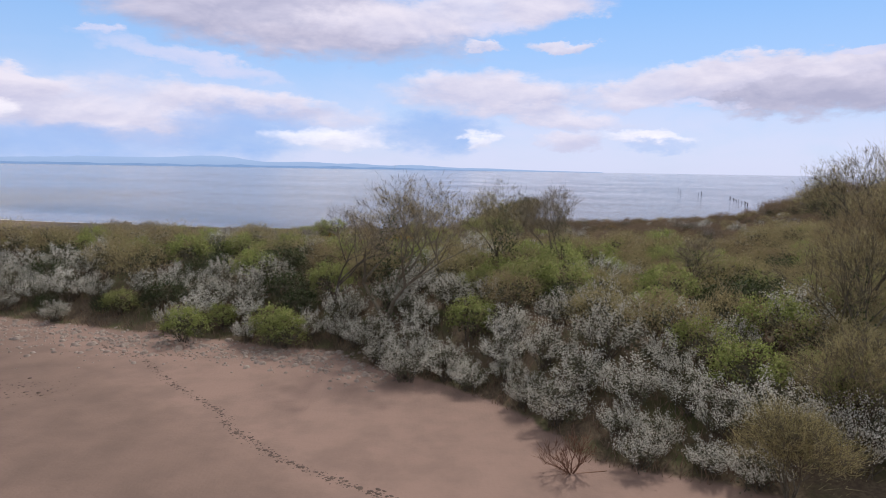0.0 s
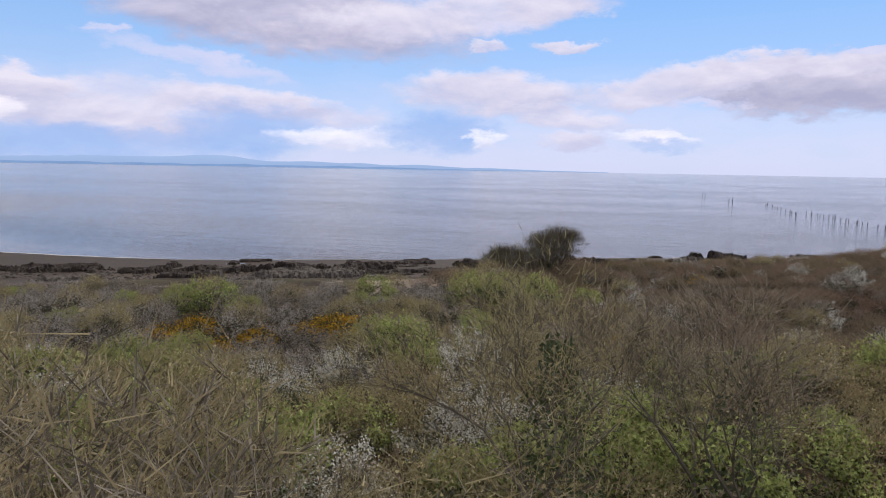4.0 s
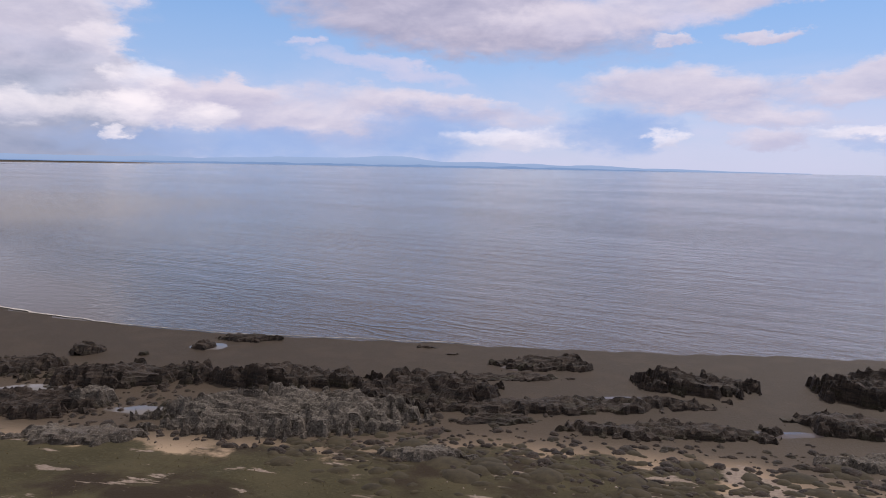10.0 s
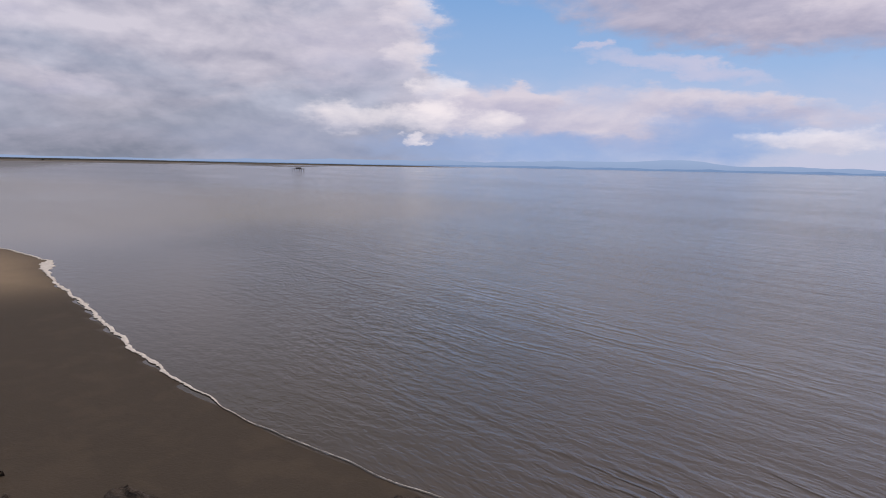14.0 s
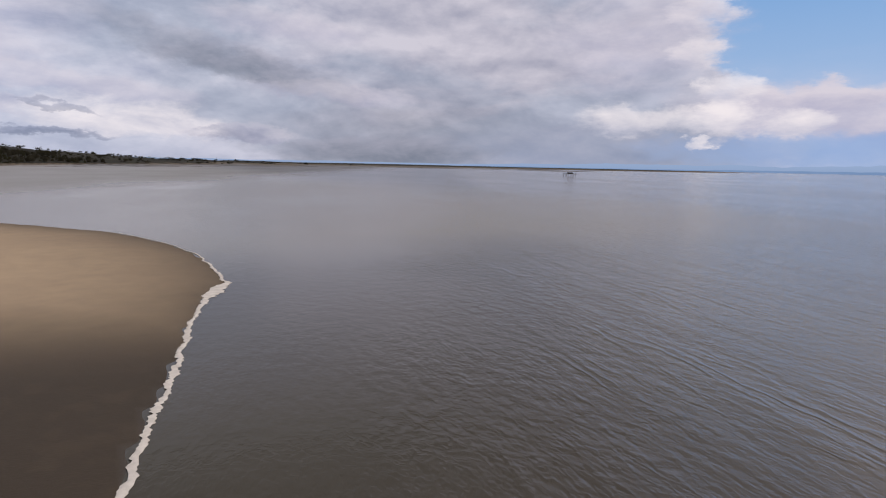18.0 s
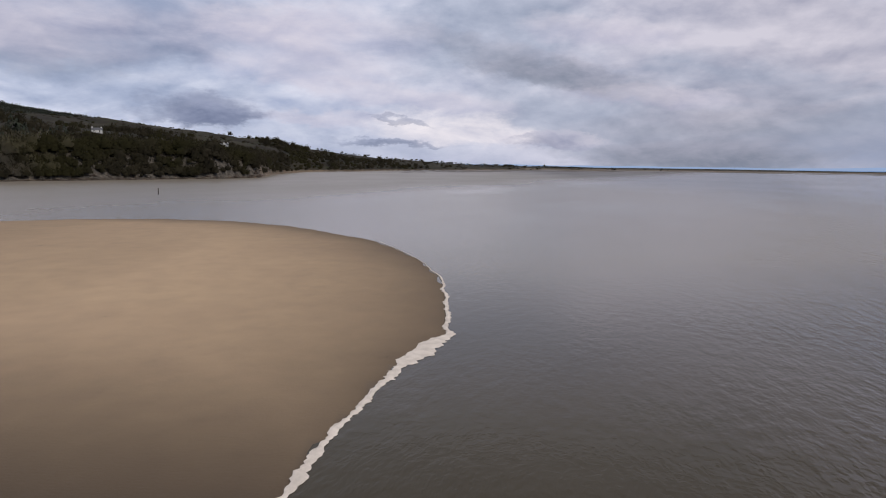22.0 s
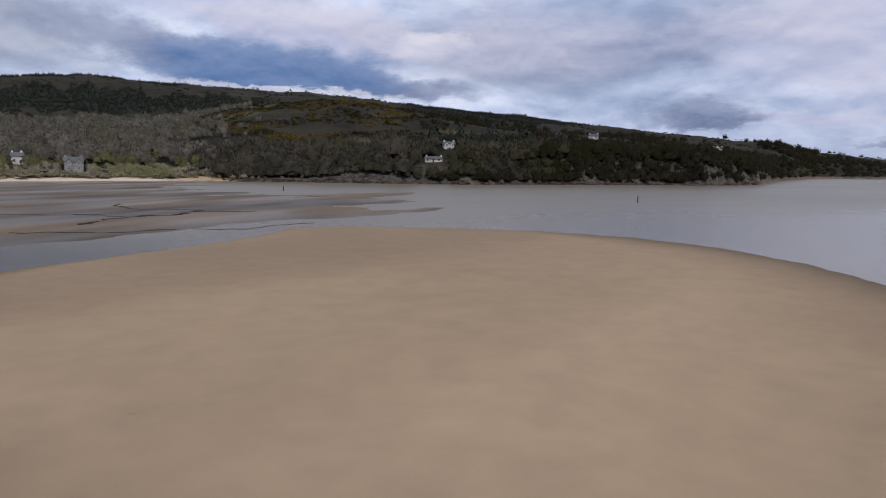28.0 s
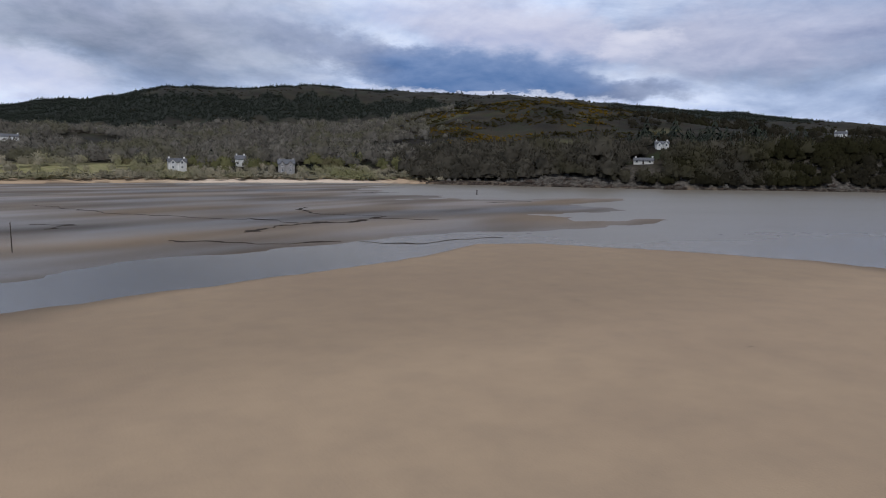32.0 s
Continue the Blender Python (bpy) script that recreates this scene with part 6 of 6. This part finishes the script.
wood("field_trees", "rounded trees standing about the field, coloured as sunlit", "trees", BARE_LIGHT, M_WOOD_SUNLIT, 46, sector(166, 184, 30, 70), 0.85, 6)
wood("beach_scrub", "dry scrub along the top of the beach, coloured as sunlit", "scrub", LOW, M_WOOD_SUNLIT, 700, sector(150, 184, 6, 24), 0.85, 7)
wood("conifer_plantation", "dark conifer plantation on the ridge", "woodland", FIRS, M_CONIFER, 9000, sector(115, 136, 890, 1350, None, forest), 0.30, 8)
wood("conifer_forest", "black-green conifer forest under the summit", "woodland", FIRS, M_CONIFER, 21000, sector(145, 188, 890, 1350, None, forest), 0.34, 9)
wood("house_conifers", "tall dark conifers round the houses", "trees", FIRS, M_CONIFER, 190, sector(121, 133, 430, 560), 0.95, 10)
wood("garden_conifers", "dark conifers behind the cottages", "trees", FIRS, M_CONIFER, 34, sector(147.5, 173, 420, 450), 0.62, 11)
wood("hill_gorse", "olive and yellow-flowered gorse over the round hill", "gorse", LOW, M_FARGORSE, 4200, sector(133, 150, 510, 860, (90, 13, -0.25)), 0.6, 12)
wood("moor_heather", "dark heather and scrub over the moor", "heather", LOW, M_WOOD_SHADED, 3200, sector(100, 174, 640, 1330, (150, 14, -0.15)), 0.8, 13)
wood("point_scrub", "dark scrub on the low land behind the point", "scrub", LOW, M_WOOD_SHADED, 1500, sector(62, 102, 900, 2100, (240, 15, -0.3)), 1.5, 14)
wood("summit_trees", "lone conifers on the skyline", "trees", FIRS, M_CONIFER, 14, sector(143, 162, 1290, 1345), 0.55, 16)


def shore_rocks():
    """Broken rocks along the foot of the far cliffs."""
    rng = random.Random(31)

    def spot(r):
        az = r.uniform(104.5, 150)
        b, shore = [row[0] for row in HILLS], [row[1] for row in HILLS]
        d = float(np.interp(az, b, shore)) + r.uniform(-3, 7)
        return CENTRE[0] - math.sin(radians(az)) * d, CENTRE[1] + math.cos(radians(az)) * d

    stone_scatter("cliff_foot_rocks", "dark wet rocks along the foot of the cliffs", 2400, spot, 0.5, M_ROCK, 31, 0.5)

    def pale(r):
        az = r.uniform(107, 149)
        b, shore = [row[0] for row in HILLS], [row[1] for row in HILLS]
        d = float(np.interp(az, b, shore)) + r.uniform(7, 15)
        return CENTRE[0] - math.sin(radians(az)) * d, CENTRE[1] + math.cos(radians(az)) * d

    stone_scatter("cliff_crags", "pale crags showing between the trees", 260, pale, 0.8, plain("grey_crag", (0.035, 0.031, 0.026), (0.10, 0.09, 0.078), 0.6), 32, 1.0)
    stone_scatter("point_rocks", "low dark rocks running out from the headland", 90, lambda r: (r.gauss(-580, 9), r.gauss(9, 4)), 1.1, M_ROCK, 33, 0.5)


shore_rocks()


def box_mesh(name, lo, hi, mat):
    (a, b, c), (d, e, f) = lo, hi
    v = [(a, b, c), (d, b, c), (d, e, c), (a, e, c), (a, b, f), (d, b, f), (d, e, f), (a, e, f)]
    return mesh_of(name, v, [(0, 3, 2, 1), (4, 5, 6, 7), (0, 1, 5, 4), (1, 2, 6, 5), (2, 3, 7, 6), (3, 0, 4, 7)], mat)


def window_part(root, x, y, z, w, h):
    """A window on the front wall, which faces -y."""
    win = link_part("window", box_mesh("window_frame", (x - w / 2, y - 0.06, z), (x + w / 2, y + 0.02, z + h), M_FRAME), root)
    link_part("pane", box_mesh("pane", (x - w / 2 + 0.09, y - 0.075, z + 0.09), (x - 0.04, y - 0.065, z + h - 0.09), M_GLASS), win)
    link_part("pane", box_mesh("pane", (x + 0.04, y - 0.075, z + 0.09), (x + w / 2 - 0.09, y - 0.065, z + h - 0.09), M_GLASS), win)


def gable_roof(name, w, d, eaves, rise, over, mat):
    a, b = w / 2 + over, d / 2 + over
    t = 0.18
    v = []
    for up in (0, t):
        v += [(-a, -b, eaves + up - 0.12), (a, -b, eaves + up - 0.12), (a, 0, eaves + rise + up), (-a, 0, eaves + rise + up), (-a, b, eaves + up - 0.12), (a, b, eaves + up - 0.12)]
    f = [(0, 1, 2, 3), (3, 2, 5, 4), (6, 9, 8, 7), (9, 10, 11, 8), (0, 6, 7, 1), (4, 5, 11, 10), (0, 3, 9, 6), (3, 4, 10, 9), (1, 7, 8, 2), (2, 8, 11, 5)]
    return mesh_of(name, v, f, mat)


def house(x, y, w, d, eaves, rise, walls, label, storeys=1, gables=0, sink=0.6, turn=0.0):
    z = float(far_land(np.array([x]), np.array([y]))[1][0])
    face = math.degrees(math.atan2(CENTRE[1] - y, CENTRE[0] - x)) + 90 + turn
    root = thing("house", x, y, z - sink, label, "house", "houses on the far shore", rz=face)
    v = [(-w / 2, -d / 2, -1.5), (w / 2, -d / 2, -1.5), (w / 2, d / 2, -1.5), (-w / 2, d / 2, -1.5), (-w / 2, -d / 2, eaves), (w / 2, -d / 2, eaves), (w / 2, d / 2, eaves), (-w / 2, d / 2, eaves), (-w / 2, 0, eaves + rise), (w / 2, 0, eaves + rise)]
    link_part("wall", mesh_of("wall", v, [(0, 1, 5, 4), (1, 2, 6, 9, 5), (2, 3, 7, 6), (3, 0, 4, 8, 7)], walls), root)
    link_part("roof", gable_roof("roof", w, d, eaves, rise, 0.35, M_SLATE), root, "dark slate roof")
    for cx in (-w / 2 + 0.8, w / 2 - 0.8):
        ch = link_part("chimney", box_mesh("chimney", (cx - 0.45, -0.35, eaves + rise * 0.4), (cx + 0.45, 0.35, eaves + rise + 1.0), walls), root)
        link_part("chimney_pot", box_mesh("chimney_pot", (cx - 0.15, -0.15, eaves + rise + 1.0), (cx + 0.15, 0.15, eaves + rise + 1.4), M_DOOR), ch)
    n = max(2, int(w / 3.2))
    for s in range(storeys):
        for i in range(n):
            wx = -w / 2 + w * (i + 0.5) / n
            if s == 0 and i == n // 2:
                link_part("door", box_mesh("door", (wx - 0.5, -d / 2 - 0.05, 0.1), (wx + 0.5, -d / 2 + 0.02, 2.15), M_DOOR), root)
            else:
                window_part(root, wx, -d / 2, 0.9 + 2.7 * s, 1.2, 1.3)
    for i in range(gables):
        gx = -w / 2 + w * (i + 0.5) / gables
        gw = w / gables * 0.30
        v = [(gx - gw, -d / 2 - 0.9, -1.5), (gx + gw, -d / 2 - 0.9, -1.5), (gx + gw, -d / 2 - 0.9, eaves), (gx - gw, -d / 2 - 0.9, eaves), (gx, -d / 2 - 0.9, eaves + gw * 1.1), (gx - gw, 0, -1.5), (gx + gw, 0, -1.5), (gx + gw, 0, eaves), (gx - gw, 0, eaves), (gx, 0, eaves + gw * 1.1)]
        g = link_part("gable_wing", mesh_of("gable_wing", v, [(0, 1, 2, 4, 3), (1, 6, 7, 2), (5, 0, 3, 8)], walls), root)
        e = 0.25
        v = [(gx - gw - e, -d / 2 - 1.2, eaves - 0.2), (gx, -d / 2 - 1.2, eaves + gw * 1.1 + 0.1), (gx + gw + e, -d / 2 - 1.2, eaves - 0.2), (gx - gw - e, 0.2, eaves - 0.2), (gx, 0.2, eaves + gw * 1.1 + 0.1), (gx + gw + e, 0.2, eaves - 0.2)]
        v += [(a, b, c + 0.16) for a, b, c in v]
        link_part("gable_roof", mesh_of("gable_roof", v, [(0, 1, 4, 3), (1, 2, 5, 4), (6, 9, 10, 7), (7, 10, 11, 8), (0, 6, 7, 1), (1, 7, 8, 2), (0, 3, 9, 6), (2, 8, 11, 5)], M_SLATE), g)
        for s in range(storeys):
            window_part(root, gx, -d / 2 - 0.9, 0.9 + 2.7 * s, 1.1, 1.4)


house(-178, -272, 9.6, 6.5, 4.4, 2.1, M_WHITE, "white rendered two-storey house with slate roof", 2, 2, 0.2, 8)
house(-237, -258, 9.5, 7, 5.2, 2.6, M_GREYWALL, "grey stone two-storey house with twin gables", 2, 2, 0.2)
house(-413, -142, 11, 5.5, 2.2, 1.5, M_WHITE, "long white bungalow with a slate roof", 1, 0, 0.0, -6)
house(-436, -149, 8.0, 6, 2.2, 1.7, M_WHITE, "white gabled house among dark trees", 1, 2, 0.7, 10)
house(-667, -163, 9, 6, 2.6, 1.8, M_WHITE, "small white farmhouse on the open slope", 1, 0, 0.0)
house(-720, -64, 9, 6, 3.0, 1.8, M_WHITE, "white house above the headland", 1, 1, 0.0)
house(-92, -486, 15, 7, 3.6, 2.0, M_WHITE, "white farmhouse on the hillside", 1, 0, 0.0)
house(-78, -486, 6, 6, 3.2, 1.8, M_WHITE, "small white outbuilding on the hillside", 1, 0, 0.0)
house(-217, -285, 6, 6, 4.2, 2.2, M_WHITE, "cream cottage half hidden by trees", 1, 0, 0.0)
house(-279, -272, 6, 5, 3.4, 2.0, M_GREYWALL, "small grey cottage among trees", 1, 0, 0.0)


# ---- posts and stakes ----
def post(name, x, y, z, tall, rad, label, group, lean=0.0, top=True):
    root = thing(name, x, y, z, label, "post", group)
    t = Tris(int(abs(x * 7 + y)))
    t.tube((0, 0, -0.8), (lean * tall, 0.02, tall), rad, rad * 0.8, 8)
    link_part("shaft", t.mesh("shaft", M_POST), root)
    if top:
        t = Tris(3)
        t.tube((lean * tall, 0.02, tall - 0.02), (lean * tall, 0.02, tall + rad), rad * 1.15, rad * 0.6, 8)
        link_part("cap", t.mesh("cap", M_POST), root)
    return root


post("marker_post", -300, 50, 0.0, 2.2, 0.2, "dark wooden channel marker standing in the water", "channel markers")
post("marker_post", -108.5, 25.5, 0.0, 3.8, 0.07, "slender dark marker pole standing in the shallows", "channel markers")
post("marker_post", -254, -83, 0.0, 1.6, 0.25, "short dark stump standing in the shallows", "channel markers")
for i in range(5):
    x, y = ((-439, -331), (-493, -287), (-518, -262), (-314, -399), (-380, -365))[i]
    z = float(far_land(np.array([x]), np.array([y]))[1][0])
    root = post("telegraph_pole", x, y, z, 8.5, 0.22, "wooden telegraph pole on the gorse hill", "telegraph poles", 0.0, False)
    link_part("crossarm", box_mesh("crossarm", (-1.0, -0.1, 7.6), (1.0, 0.1, 7.8), M_POST), root)

rng = random.Random(8)
STAKES = [(162, 441, 3.2), (165, 446, 2.4), (149, 371, 3.0), (150.5, 375, 2.0)]
STAKES += [(160 - 26 * i / 11, 358 - 78 * i / 11, rng.uniform(0.4, 1.2)) for i in range(12)] + [(145 - 9 * i / 12, 294 - 44 * i / 12, rng.uniform(0.4, 1.1)) for i in range(13)] + [(135 - 8 * i / 7, 248 - 36 * i / 7, rng.uniform(0.4, 1.0)) for i in range(8)]
for x, y, tall in STAKES:
    post("net_stake", x + rng.gauss(0, 0.5), y + rng.gauss(0, 0.5), 0.0, tall, 0.15, "thin dark fishing stake standing in the sea", "fishing stakes", rng.gauss(0, 0.06), False)


def jetty():
    root = thing("old_jetty", -738, 690, 0, "small dark wooden platform on legs in the sea", "jetty", rz=38)
    link_part("deck", box_mesh("deck", (-9, -2, 3.4), (9, 2, 3.8), M_POST), root)
    link_part("hut", box_mesh("hut", (-3, -1.4, 3.8), (4, 1.4, 5.6), M_POST), root)
    for i in range(6):
        for s in (-1.6, 1.6):
            t = Tris(i)
            t.tube((-8 + 3.2 * i, s, -1), (-8 + 3.2 * i, s, 4.8), 0.22, 0.2, 6)
            link_part("leg", t.mesh("leg", M_POST), root)
    for i in range(9):
        post("net_stake", -760 - 9 * i, 693 + 1.2 * i, 0.0, 1.5, 0.2, "thin dark fishing stake standing in the sea", "fishing stakes", 0.0, False)


jetty()
